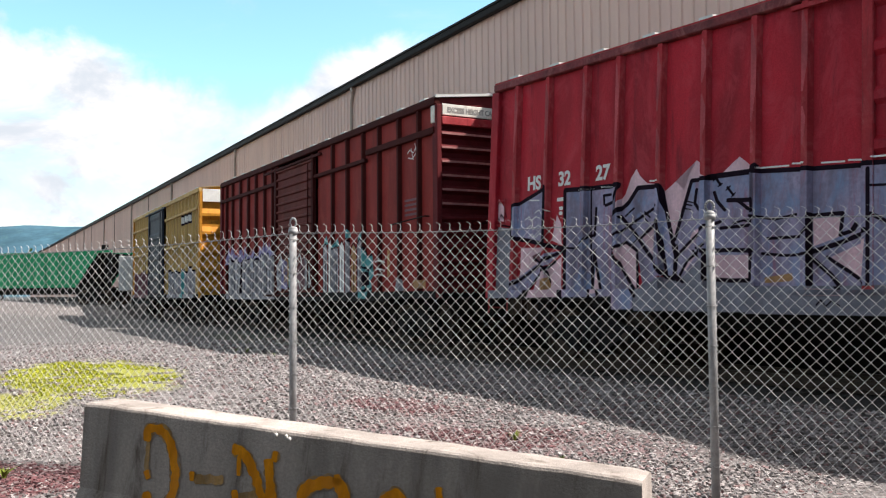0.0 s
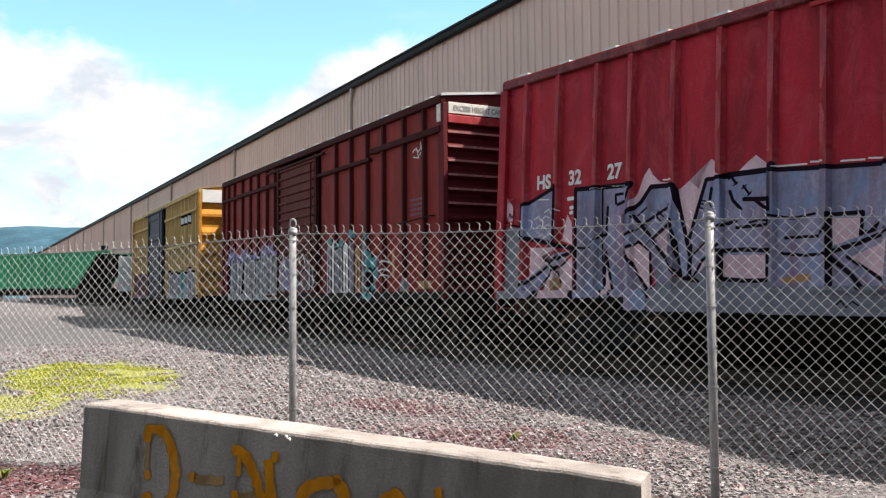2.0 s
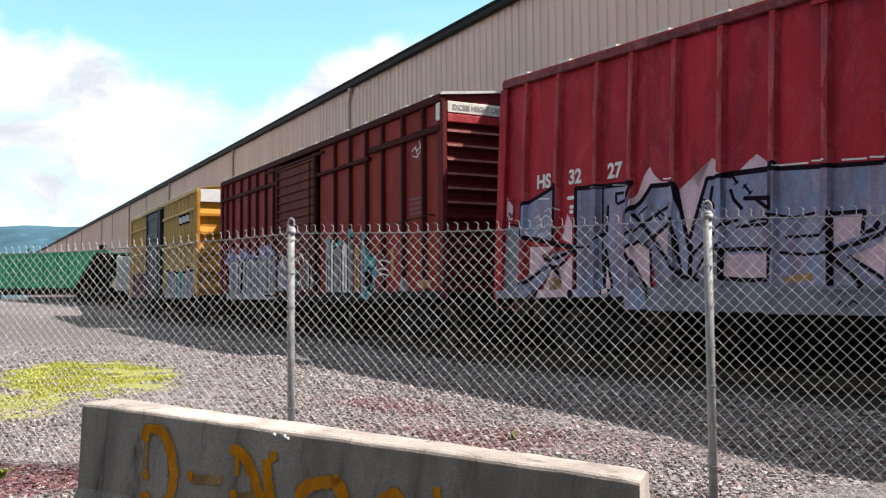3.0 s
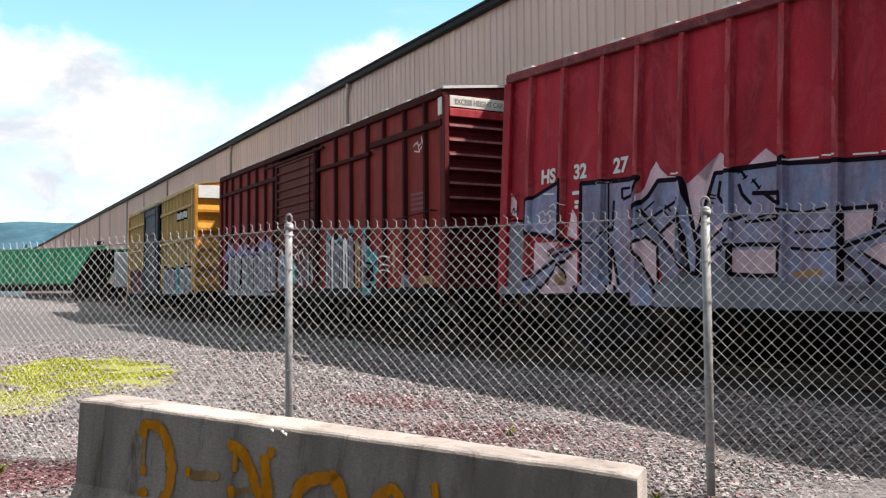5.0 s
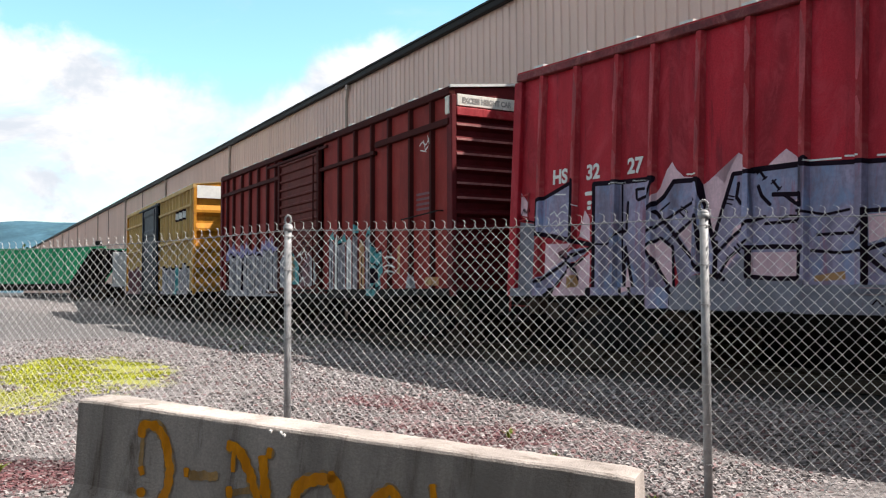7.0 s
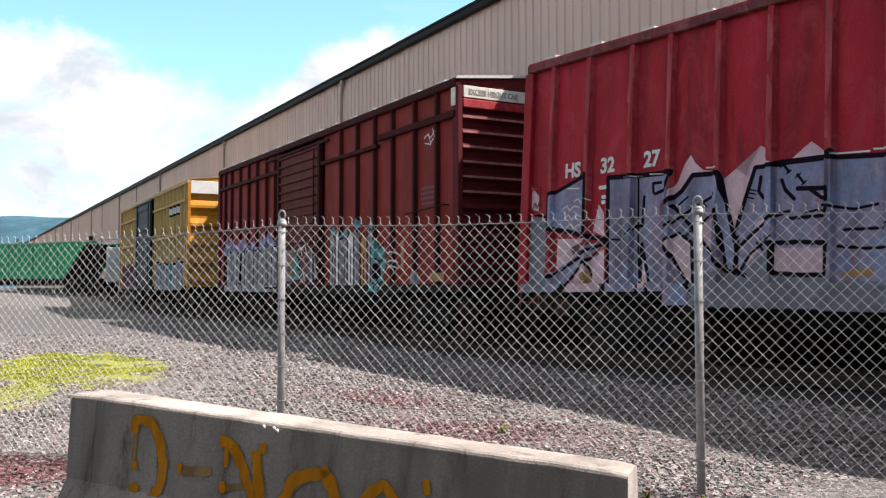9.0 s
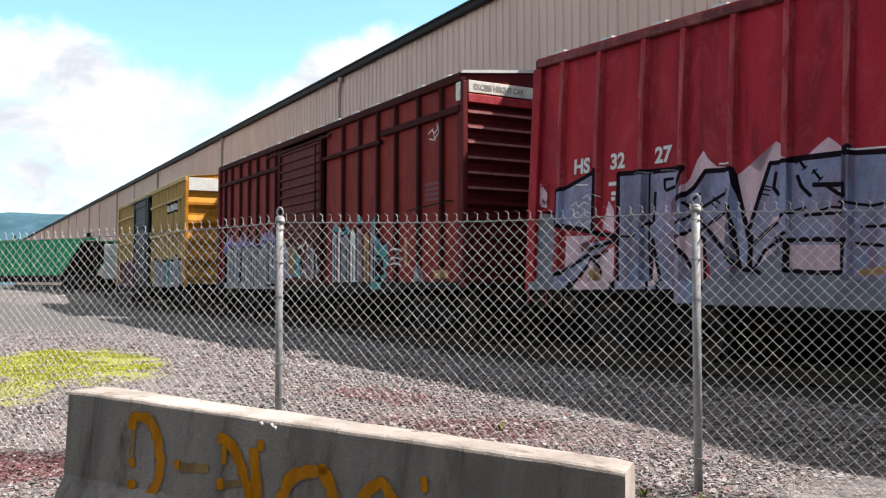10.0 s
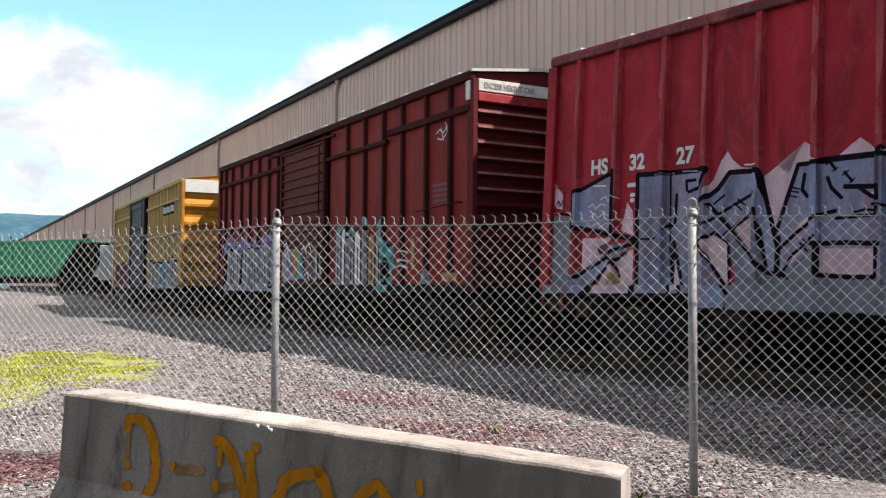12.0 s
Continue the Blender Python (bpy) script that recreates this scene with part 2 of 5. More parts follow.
# ---- ground ----
def gravel_material():
    mat = bpy.data.materials.new("crushed_gravel")
    mat.use_nodes = True
    n = Nodes(mat.node_tree)
    spot = n.add("ShaderNodeTexCoord").outputs["Object"]
    cells = n.add("ShaderNodeTexVoronoi")
    n.put(cells.inputs["Vector"], spot)
    cells.inputs["Scale"].default_value = 26
    tone = n.split(cells.outputs["Color"])[0]
    tint = n.mix(n.ramp(tone, 0.0, 1.0), (0.078, 0.071, 0.070), (0.30, 0.272, 0.268))
    big = n.add("ShaderNodeTexVoronoi")
    n.put(big.inputs["Vector"], spot)
    big.inputs["Scale"].default_value = 9
    tint = n.mix(n.ramp(n.split(big.outputs["Color"])[1], 0.75, 0.95, 0, 0.5), tint, (0.34, 0.315, 0.30))
    broad = n.noise(spot, 0.45, 6, 0.6, 0.4)
    tint = n.mix(n.ramp(broad, 0.35, 0.65, 0.0, 0.35), tint, (0.135, 0.115, 0.11))
    x, y, z = n.split(spot)

    def patch(cx, cy, rx, ry, turn, ragged=0.9):
        c, s = math.cos(turn), math.sin(turn)
        dx, dy = n.math("SUBTRACT", x, cx), n.math("SUBTRACT", y, cy)
        a = n.math("DIVIDE", n.math("ADD", n.math("MULTIPLY", dx, c), n.math("MULTIPLY", dy, s)), rx)
        b = n.math("DIVIDE", n.math("SUBTRACT", n.math("MULTIPLY", dy, c), n.math("MULTIPLY", dx, s)), ry)
        d = n.math("SQRT", n.math("ADD", n.math("MULTIPLY", a, a), n.math("MULTIPLY", b, b)))
        rag = n.math("MULTIPLY", n.math("SUBTRACT", n.noise(spot, 1.6, 7, 0.7), 0.5), ragged)
        return n.ramp(n.math("ADD", d, rag), 1.05, 0.75)

    speck = n.ramp(tone, 0.15, 0.6, 0.35, 1.0)
    for cx, cy, rx, ry, turn in ((-4.2, 7.1, 1.9, 0.75, -0.35), (0.4, 8.3, 1.9, 0.85, -0.35), (-0.6, 10.3, 1.6, 0.7, -0.6)):
        strong = 0.8 if cx < -3 else 0.42
        tint = n.mix(n.math("MULTIPLY", n.math("MULTIPLY", patch(cx, cy, rx, ry, turn), speck), strong), tint, (0.20, 0.055, 0.065))
    moss = n.mix(n.noise(spot, 14, 4), (0.22, 0.26, 0.015), (0.46, 0.44, 0.03))
    for cx, cy, rx, ry, turn, much in ((-5.15, 13.3, 3.2, 1.3, 2.0, 0.9), (-5.2, 10.3, 1.2, 0.7, -0.5, 0.75)):
        tint = n.mix(n.math("MULTIPLY", n.math("MULTIPLY", patch(cx, cy, rx, ry, turn, 1.3), n.ramp(n.noise(spot, 9, 5, 0.7), 0.3, 0.55, 0.3, 1.0)), much), tint, moss)
    tint = n.mix(n.math("MULTIPLY", patch(-4.6, 24.0, 5.0, 1.6, -1.06, 1.2), 0.6), tint, (0.07, 0.09, 0.03))
    tint = n.mix(n.math("MULTIPLY", patch(-15.0, 32.0, 13.0, 15.0, 0.0, 0.5), 0.6), tint, n.mix(n.ramp(tone, 0.2, 0.9), (0.055, 0.053, 0.053), (0.15, 0.145, 0.14)))
    # added asphalt on the camera's side of the barrier, painted shade along the rails
    # unseen; darkens the ground so less light bounces onto the barrier's front
    side = n.math("ADD", n.math("MULTIPLY", x, 0.37), n.math("MULTIPLY", y, 0.93))
    tint = n.mix(n.ramp(side, 4.35, 4.05), tint, n.mix(n.noise(spot, 40, 4), (0.025, 0.025, 0.026), (0.055, 0.053, 0.05)))
    # shade under the cars, put into the ground colour
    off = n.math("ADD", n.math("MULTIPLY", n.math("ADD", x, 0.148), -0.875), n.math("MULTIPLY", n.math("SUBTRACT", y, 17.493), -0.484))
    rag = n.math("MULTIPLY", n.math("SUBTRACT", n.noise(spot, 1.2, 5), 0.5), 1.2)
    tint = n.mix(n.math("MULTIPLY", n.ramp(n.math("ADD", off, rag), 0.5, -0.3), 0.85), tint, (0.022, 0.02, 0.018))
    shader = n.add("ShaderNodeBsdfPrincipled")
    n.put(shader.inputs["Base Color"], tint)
    shader.inputs["Roughness"].default_value = 0.9
    relief = n.add("ShaderNodeBump")
    relief.inputs["Strength"].default_value, relief.inputs["Distance"].default_value = 0.9, 0.025
    n.put(relief.inputs["Height"], n.math("SUBTRACT", n.math("ADD", tone, n.noise(spot, 60, 3)), cells.outputs["Distance"]))
    n.put(shader.inputs["Normal"], relief.outputs[0])
    n.put(n.add("ShaderNodeOutputMaterial").inputs[0], shader.outputs[0])
    return mat


def build_ground():
    def spread(lo, hi, step, reach):
        mid = list(np.arange(lo, hi + 1e-6, step))
        left, right, grow = [], [], step
        a, b = lo, hi
        while a > -reach:
            grow *= 1.22
            a, b = a - grow, b + grow
            left.append(a)
            right.append(b)
        return left[::-1] + mid + right
    xs, ys = spread(-16, 8, 0.3, 4000), spread(1, 34, 0.3, 4000)
    rough = [[noise.fractal(Vector((x * 0.5, y * 0.5, 3.0)), 0.9, 2.1, 4) * 0.022 if abs(x) < 30 and -5 < y < 60 else 0.0 for x in xs] for y in ys]
    verts = [(x, y, ground_z(x, y) + rough[j][i]) for j, y in enumerate(ys) for i, x in enumerate(xs)]
    w = len(xs)
    faces = [(j * w + i, j * w + i + 1, (j + 1) * w + i + 1, (j + 1) * w + i) for j in range(len(ys) - 1) for i in range(w - 1)]
    data = bpy.data.meshes.new("ground")
    data.from_pydata(verts, [], faces)
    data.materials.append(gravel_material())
    for f in data.polygons:
        f.use_smooth = True
    tagged(new("ground", data), "grey crushed gravel yard with reddish patches and moss", "ground", kind="structure")


build_ground()


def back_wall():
    # added out of view: keeps skylight off the barrier's front and the cars
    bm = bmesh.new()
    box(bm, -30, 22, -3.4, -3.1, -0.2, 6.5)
    ob = new("skylight_block_wall", mesh_of("skylight_block_wall", bm, material("skylight_block_dark", (0.075, 0.06, 0.048), 0.8, 0, 0.2, 20, 1.5, 0.2, streak=True)))
    tagged(ob, "unseen dark wall added behind the camera to block skylight", "wall", kind="structure")


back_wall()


# ---- the track ----
def track_line():
    """Centre line of the near track, from the far end to the near end, with the cant of each stretch."""
    mid = 1.6
    points = []
    for u in np.arange(48, -0.5, -1.0):
        p = DARK_AT + away(DARK_TH) * u + away(DARK_TH + math.pi / 2) * mid
        points.append((p, DARK_TH, 0.0))
    for u in np.arange(-2.0, -30.1, -1.0):
        k = min(1.0, -u / 4)
        p = RED_AT + away(RED_TH) * (u + 1.0) + away(RED_TH + math.pi / 2) * (mid - 0.05)
        points.append((p, RED_TH, -0.04 * k))
    return points


def build_track():
    line = track_line()
    bed = thing("railway_track", pose(0, 0, 0), "rusty steel rails on dark timber ties in gravel", "track", kind="structure")
    profile = [(-0.065, -0.16), (0.065, -0.16), (0.065, -0.145), (0.012, -0.12), (0.012, -0.04), (0.035, -0.03), (0.035, 0.0),
               (-0.035, 0.0), (-0.035, -0.03), (-0.012, -0.04), (-0.012, -0.12), (-0.065, -0.145)]
    for side in (-0.7525, 0.7525):
        bm = bmesh.new()
        rings = []
        for p, th, cant in line:
            right = away(th + math.pi / 2)
            rings.append([bm.verts.new((p.x + right.x * (side + a), p.y + right.y * (side + a), RAIL_Z - 0.045 + side * cant + b)) for a, b in profile])
        for one, two in zip(rings, rings[1:]):
            for i in range(len(profile)):
                j = (i + 1) % len(profile)
                bm.faces.new((one[i], one[j], two[j], two[i]))
        part("rail", bm, RAIL, bed)
    bm = bmesh.new()
    box(bm, -0.11, 0.11, -1.3, 1.3, -0.16, 0.0)
    bevelled(bm, 0.012)
    tie = mesh_of("tie", bm, TIMBER)
    for i in range(0, len(line) - 1):
        for half in (0.0, 0.5):
            (p, th, cant), (q, _, _) = line[i], line[i + 1]
            spot = p.lerp(q, half)
            again("tie", tie, bed, frame_at(spot, th + random.uniform(-0.02, 0.02), RAIL_Z - 0.205))


build_track()


# ---- the long hall ----
def build_hall():
    hall = thing("warehouse", frame_at(HALL_AT, HALL_TH), "long tan metal-clad warehouse with a dark eaves gutter", "building")
    u0, u1, rib, wide = -26.0, 165.0, 0.305, 0.915
    # base wall in black: the shade seen under the cars is its colour
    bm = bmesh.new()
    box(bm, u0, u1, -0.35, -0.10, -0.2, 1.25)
    part("foundation", bm, BLACK, hall, "base wall blackened as shade behind the cars")
    bm = bmesh.new()
    box(bm, u0, u1, -0.30, -0.06, 1.25, HALL_H - 0.1)
    part("wall", bm, CLADDING, hall)
    # one cladding sheet with three trapezoid ribs, drawn up the wall
    bm = bmesh.new()
    outline = []
    for k in range(3):
        a = k * rib
        outline += [(a, -0.045), (a + 0.215, -0.045), (a + 0.235, -0.008), (a + 0.285, -0.008)]
    outline += [(wide - 0.004, -0.045)]
    low, high = ([bm.verts.new((x, y, z)) for x, y in outline] for z in (1.22, HALL_H - 0.16))
    for i in range(len(outline) - 1):
        bm.faces.new((low[i], low[i + 1], high[i + 1], high[i]))
    back = [(p[0], -0.055) for p in (outline[0], outline[-1])]
    low2, high2 = ([bm.verts.new((x, y, z)) for x, y in back] for z in (1.22, HALL_H - 0.16))
    bm.faces.new((low[0], high[0], high2[0], low2[0]))
    bm.faces.new((low[-1], low2[1], high2[1], high[-1]))
    bm.faces.new((low2[0], high2[0], high2[1], low2[1]))
    sheet = mesh_of("cladding_panel", bm, CLADDING)
    for i in range(int((u1 - u0) / wide)):
        again("cladding_panel", sheet, hall, pose(u0 + i * wide, 0, 0))
    bm = bmesh.new()
    prism(bm, [(0.14, HALL_H - 0.02), (0.14, HALL_H - 0.17), (0.12, HALL_H - 0.2), (0.0, HALL_H - 0.2), (-0.04, HALL_H - 0.16), (-0.04, HALL_H - 0.02)], "x", u0, u1)
    part("gutter", bm, FASCIA, hall, "dark brown metal gutter")
    bm = bmesh.new()
    prism(bm, [(0.17, HALL_H - 0.016), (0.17, HALL_H + 0.04), (-24.0, HALL_H + 2.05), (-48.0, HALL_H + 0.04), (-48.0, HALL_H - 0.016), (-24.0, HALL_H + 1.9)], "x", u0, u1)
    part("roof", bm, FASCIA, hall, "dark low-pitched metal roof")
    for u in (u0, u1):
        bm = bmesh.new()
        box(bm, u - 0.1, u + 0.1, -47.8, -0.31, -0.2, HALL_H - 0.05)
        part("end_wall", bm, CLADDING, hall)
    bm = bmesh.new()
    box(bm, u0, u1, -48.0, -47.81, -0.2, HALL_H - 0.05)
    part("back_wall", bm, CLADDING, hall)
    # downpipes with their outlet bend
    bm = bmesh.new()
    for a, b in (((0, 0.05, HALL_H - 0.2), (0, 0.05, HALL_H - 0.34)), ((0, 0.05, HALL_H - 0.33), (0.14, 0.035, HALL_H - 0.75)), ((0.14, 0.035, HALL_H - 0.74), (0.14, 0.035, 0.3))):
        rod(bm, a, b, 0.055, 8)
    box(bm, -0.08, 0.08, 0.0, 0.12, HALL_H - 0.36, HALL_H - 0.2)
    for z in (2.5, 4.5, 6.5):
        box(bm, 0.06, 0.22, -0.02, 0.03, z, z + 0.04)
    pipe = mesh_of("downpipe", bm, material("tan_downpipe_paint", (0.36, 0.28, 0.235), 0.5, 0, 0.1, 40, 2, 0.05))
    for k in range(0, 10):
        again("downpipe", pipe, hall, pose(12.94 + k * 14.73, 0, 0), "tan metal downpipe")
    bm = bmesh.new()
    box(bm, -0.018, 0.018, -0.02, 0.012, 1.3, HALL_H - 0.2)
    seam = mesh_of("expansion_seam", bm, FASCIA)
    for u in (50.5, 66.0, 81.0, 95.0, 112.0, 130.0):
        again("expansion_seam", seam, hall, pose(u, 0, 0))
    # flood lamps on short arms
    bm = bmesh.new()
    rod(bm, (0, -0.02, 7.0), (0, 0.55, 7.1), 0.025, 8)
    box(bm, -0.16, 0.16, 0.45, 0.75, 7.02, 7.14)
    box(bm, -0.1, 0.1, -0.03, 0.03, 6.88, 7.12)
    lamp = mesh_of("wall_lamp", bm, GREY)
    for u in (22.0, 36.0):
        again("wall_lamp", lamp, hall, pose(u, 0, -0.9), "grey wall-mounted floodlight")


build_hall()


# ---- railway cars ----
def wheel_mesh():
    bm = bmesh.new()
    outline = [(0.00, -0.09), (0.09, -0.09), (0.10, -0.05), (0.34, -0.015), (0.37, -0.06), (0.42, -0.06), (0.425, 0.05), (0.455, 0.055), (0.455, 0.085),
               (0.37, 0.085), (0.34, 0.025), (0.10, 0.05), (0.09, 0.08), (0.0, 0.08)]
    rings = []
    for k in range(24):
        a = k * math.tau / 24
        rings.append([bm.verts.new((r * math.cos(a), y, r * math.sin(a))) for r, y in outline])
    for one, two in zip(rings, rings[1:] + rings[:1]):
        for i in range(len(outline) - 1):
            bm.faces.new((one[i], one[i + 1], two[i + 1], two[i]))
    bmesh.ops.remove_doubles(bm, verts=bm.verts, dist=1e-5)
    return mesh_of("wheel", bm, RAIL)


def frame_mesh():
    bm = bmesh.new()
    outline = [(-1.1, 0.40), (-1.1, 0.58), (-0.75, 0.62), (-0.42, 0.74), (0.42, 0.74), (0.75, 0.62), (1.1, 0.58), (1.1, 0.40), (0.72, 0.40), (0.40, 0.18), (-0.40, 0.18), (-0.72, 0.40)]
    prism(bm, [(a, b) for a, b in outline], "y", -0.06, 0.06)
    for x in (-0.87, 0.87):
        box(bm, x - 0.13, x + 0.13, -0.1, 0.1, 0.34, 0.6)
    for x in (-0.18, 0.0, 0.18):
        rod(bm, (x, 0.09, 0.24), (x, 0.09, 0.50), 0.07, 10)
    return mesh_of("side_frame", bm, BLACK)


WHEEL, SIDE_FRAME = wheel_mesh(), frame_mesh()


def truck(car, x):
    bm = bmesh.new()
    box(bm, -0.2, 0.2, -1.1, 1.1, 0.42, 0.72)
    rod(bm, (0, 0, 0.6), (0, 0, 0.86), 0.22, 12)
    base = part("truck", bm, BLACK, car, "black cast-steel wheel truck")
    base.matrix_basis = pose(x, -1.6, 0)
    for side in (-1.0, 1.0):
        again("side_frame", SIDE_FRAME, base, pose(0, side * 1.02, 0, 0, 0, 0 if side > 0 else 180))
    wheels = []
    for axle in (-0.87, 0.87):
        bm = bmesh.new()
        rod(bm, (axle, -1.15, 0.42), (axle, 1.15, 0.42), 0.075, 12)
        part("axle", bm, RAIL, base)
        for side in (-1.0, 1.0):
            ob = again("wheel", WHEEL, base, pose(axle, side * 0.76, 0.42, 0, 0, 0 if side < 0 else 180))
            wheels.append((ob, axle, side))
    return wheels


def coupler(car, x, way):
    bm = bmesh.new()
    box(bm, x, x + way * 0.42, -1.68, -1.52, 0.72, 0.90)
    prism(bm, [(x + way * 0.38, -1.76), (x + way * 0.62, -1.80), (x + way * 0.70, -1.72), (x + way * 0.56, -1.62), (x + way * 0.70, -1.50), (x + way * 0.58, -1.42), (x + way * 0.38, -1.46)], "z", 0.66, 0.96)
    part("coupler", bm, RAIL, car, "rusty steel knuckle coupler")
    bm = bmesh.new()
    box(bm, x - way * 0.25, x + way * 0.1, -1.95, -1.25, 0.62, 1.02)
    part("coupler_pocket", bm, BLACK, car)


def ladder(car, at, along, mat, low=1.15, high=3.2, wide=0.42, step=0.4):
    """Stiles and rungs; at is the foot of one stile and along the way to the other."""
    bm = bmesh.new()
    a, b = Vector(at), Vector(at) + Vector(along) * wide
    for p in (a, b):
        rod(bm, (p.x, p.y, low), (p.x, p.y, high), 0.016, 6)
    z = low + 0.1
    while z < high:
        rod(bm, (a.x, a.y, z), (b.x, b.y, z), 0.013, 6)
        z += step
    part("ladder", bm, mat, car, "thin steel ladder")


def corrugated(bm, y0, y1, z0, z1, x, way, count, depth, cut=0.35):
    """A sheet across the car with horizontal ridges, facing along way."""
    outline = [(x - way * 0.03, z0), (x, z0)]
    step = (z1 - z0) / count
    for k in range(count):
        a = z0 + k * step
        outline += [(x, a + step * 0.18), (x + way * depth, a + step * (0.18 + cut * 0.6)), (x + way * depth, a + step * (0.18 + cut)), (x, a + step * 0.82)]
    outline += [(x, z1), (x - way * 0.03, z1)]
    one = [bm.verts.new((p[0], y0, p[1])) for p in outline]
    two = [bm.verts.new((p[0], y1, p[1])) for p in outline]
    for i in range(len(outline)):
        j = (i + 1) % len(outline)
        bm.faces.new((one[i], one[j], two[j], two[i]))
    bm.faces.new(one[::-1])
    bm.faces.new(two)


def side_wall(car, spans, ribs, z0, z1, y, way, sheet_mat, rib_mat, rib_wide, rib_deep):
    """Flat bays between outside posts. y: the outer face of the posts; way: +1 faces the yard."""
    skin = y - way * rib_deep
    for a, b in spans:
        bm = bmesh.new()
        box(bm, a + 0.004, b - 0.004, skin, skin - way * 0.03, z0, z1)
        part("side_panel", bm, sheet_mat, car)
    bm = bmesh.new()
    w = rib_wide / 2
    prism(bm, [(-w - 0.02, skin), (-w * 0.75, y), (w * 0.75, y), (w + 0.02, skin)], "z", z0, z1)
    data = mesh_of("side_post", bm, rib_mat)
    for x in ribs:
        again("side_post", data, car, pose(x, 0, 0))


def bays(x0, x1, posts, door):
    """Stretches between posts, leaving out the doorway."""
    marks = sorted([x0, x1, *posts, *door])
    return [(a, b) for a, b in zip(marks, marks[1:]) if b - a > 0.05 and not (a >= door[0] - 0.01 and b <= door[1] + 0.01)]


def boxcar(name, m, label, x0, x1, top, posts, door, mats, sill, rib_wide=0.12, rib_deep=0.075, ridges=12, end_top=4.5, eave_mat=None):
    """A boxcar in its own space: x along it, the yard side at y = 0, z from the rail head."""
    sheet_mat, rib_mat, end_mat, door_mat, roof_mat = mats
    car = thing(name, m, label, "boxcar", "railway cars on the track")
    side_wall(car, bays(x0, x1, posts, door), posts, 1.05, top - 0.06, 0.0, 1, sheet_mat, rib_mat, rib_wide, rib_deep)
    far = [x0 + (x1 - x0) * k / 9 for k in range(10)]
    bm = bmesh.new()
    box(bm, x0, x1, -3.2 + rib_deep, -3.17 + rib_deep, 1.05, top - 0.06)
    part("side_panel", bm, sheet_mat, car)
    bm = bmesh.new()
    box(bm, -0.06, 0.06, -3.2, -3.2 + rib_deep - 0.002, 1.0, top - 0.1)
    post = mesh_of("side_post", bm, rib_mat)
    for x in far[1:-1]:
        again("side_post", post, car, pose(x, 0, 0))
    for y0, y1 in ((-0.115, 0.02), (-3.22, -3.085)):
        bm = bmesh.new()
        box(bm, x0 - 0.03, x1 + 0.03, y0, y1, top - 0.13, top)
        bevelled(bm, 0.015)
        part("eave_rail", bm, eave_mat or rib_mat, car)
    # side sill with its deeper middle
    a, b, deep = sill
    for y0, y1 in ((-0.05, 0.012), (-3.212, -3.15)):
        bm = bmesh.new()
        prism(bm, [(x0, 1.0), (a, 1.0), (a + 0.25, deep), (b - 0.25, deep), (b, 1.0), (x1, 1.0), (x1, 1.14), (x0, 1.14)], "y", y0, y1)
        part("side_sill", bm, BLACK, car)
    # ends with horizontal ridges and corner posts
    for x, way in ((x0, -1), (x1, 1)):
        bm = bmesh.new()
        corrugated(bm, -3.1, -0.1, 1.05, end_top, x - way * 0.02, way, ridges, 0.115)
        part("end_wall", bm, end_mat, car)
        bm = bmesh.new()
        prism(bm, [(-0.1, end_top), (-3.1, end_top), (-3.1, top), (-1.6, top + 0.18), (-0.1, top)], "x", x - way * 0.05, x - way * 0.015)
        part("end_plate", bm, end_mat, car)
        for y in (-0.105, -3.2 + 0.0):
            bm = bmesh.new()
            box(bm, x - way * 0.1, x + way * 0.098, y, y + 0.105, 1.0, top - 0.132)
            bevelled(bm, 0.012)
            part("corner_post", bm, end_mat, car)
        coupler(car, x, way)
    # low gable roof with seam caps that run down to the eaves
    bm = bmesh.new()
    prism(bm, [(0.0, top + 0.004), (0.0, top + 0.03), (-1.6, top + 0.21), (-3.2, top + 0.03), (-3.2, top + 0.004), (-1.6, top + 0.185)], "x", x0 - 0.02, x1 + 0.02)
    part("roof", bm, rib_mat, car)
    bm = bmesh.new()
    for y in (0.0, -3.2):
        prism(bm, [(y, top + 0.032), (-1.6, top + 0.212), (-1.6, top + 0.247), (y - 0.004 if y else 0.004, top + 0.067)], "x", -0.12, 0.12)
    cap = mesh_of("roof_seam", bm, roof_mat)
    count = round((x1 - x0) / 1.03)
    for k in range(count):
        again("roof_seam", cap, car, pose(x0 + (k + 0.5) * (x1 - x0) / count, 0, 0))
    # floor, centre sill and the gear under it
    bm = bmesh.new()
    box(bm, x0, x1, -3.1, -0.1, 1.02, 1.1)
    part("floor", bm, BLACK, car)
    bm = bmesh.new()
    box(bm, x0 + 0.1, x1 - 0.1, -1.78, -1.42, 0.62, 1.02)
    part("centre_sill", bm, BLACK, car)
    bm = bmesh.new()
    box(bm, -0.1, 0.1, -3.1, -0.12, 0.86, 1.02)
    bearer = mesh_of("cross_bearer", bm, BLACK)
    for k in range(1, 6):
        again("cross_bearer", bearer, car, pose(x0 + (x1 - x0) * k / 6, 0, 0))
    bm = bmesh.new()
    mid = (x0 + x1) / 2
    rod(bm, (mid - 0.4, -0.75, 0.72), (mid + 0.4, -0.75, 0.72), 0.18, 12)
    part("brake_cylinder", bm, BLACK, car)
    # stirrup steps at the corners
    for x in (x0 + 0.25, x1 - 0.25):
        bm = bmesh.new()
        for s in (-0.2, 0.2):
            rod(bm, (x + s, -0.03, 1.0), (x + s, -0.03, 0.58), 0.014, 6)
        rod(bm, (x - 0.2, -0.03, 0.58), (x + 0.2, -0.03, 0.58), 0.014, 6)
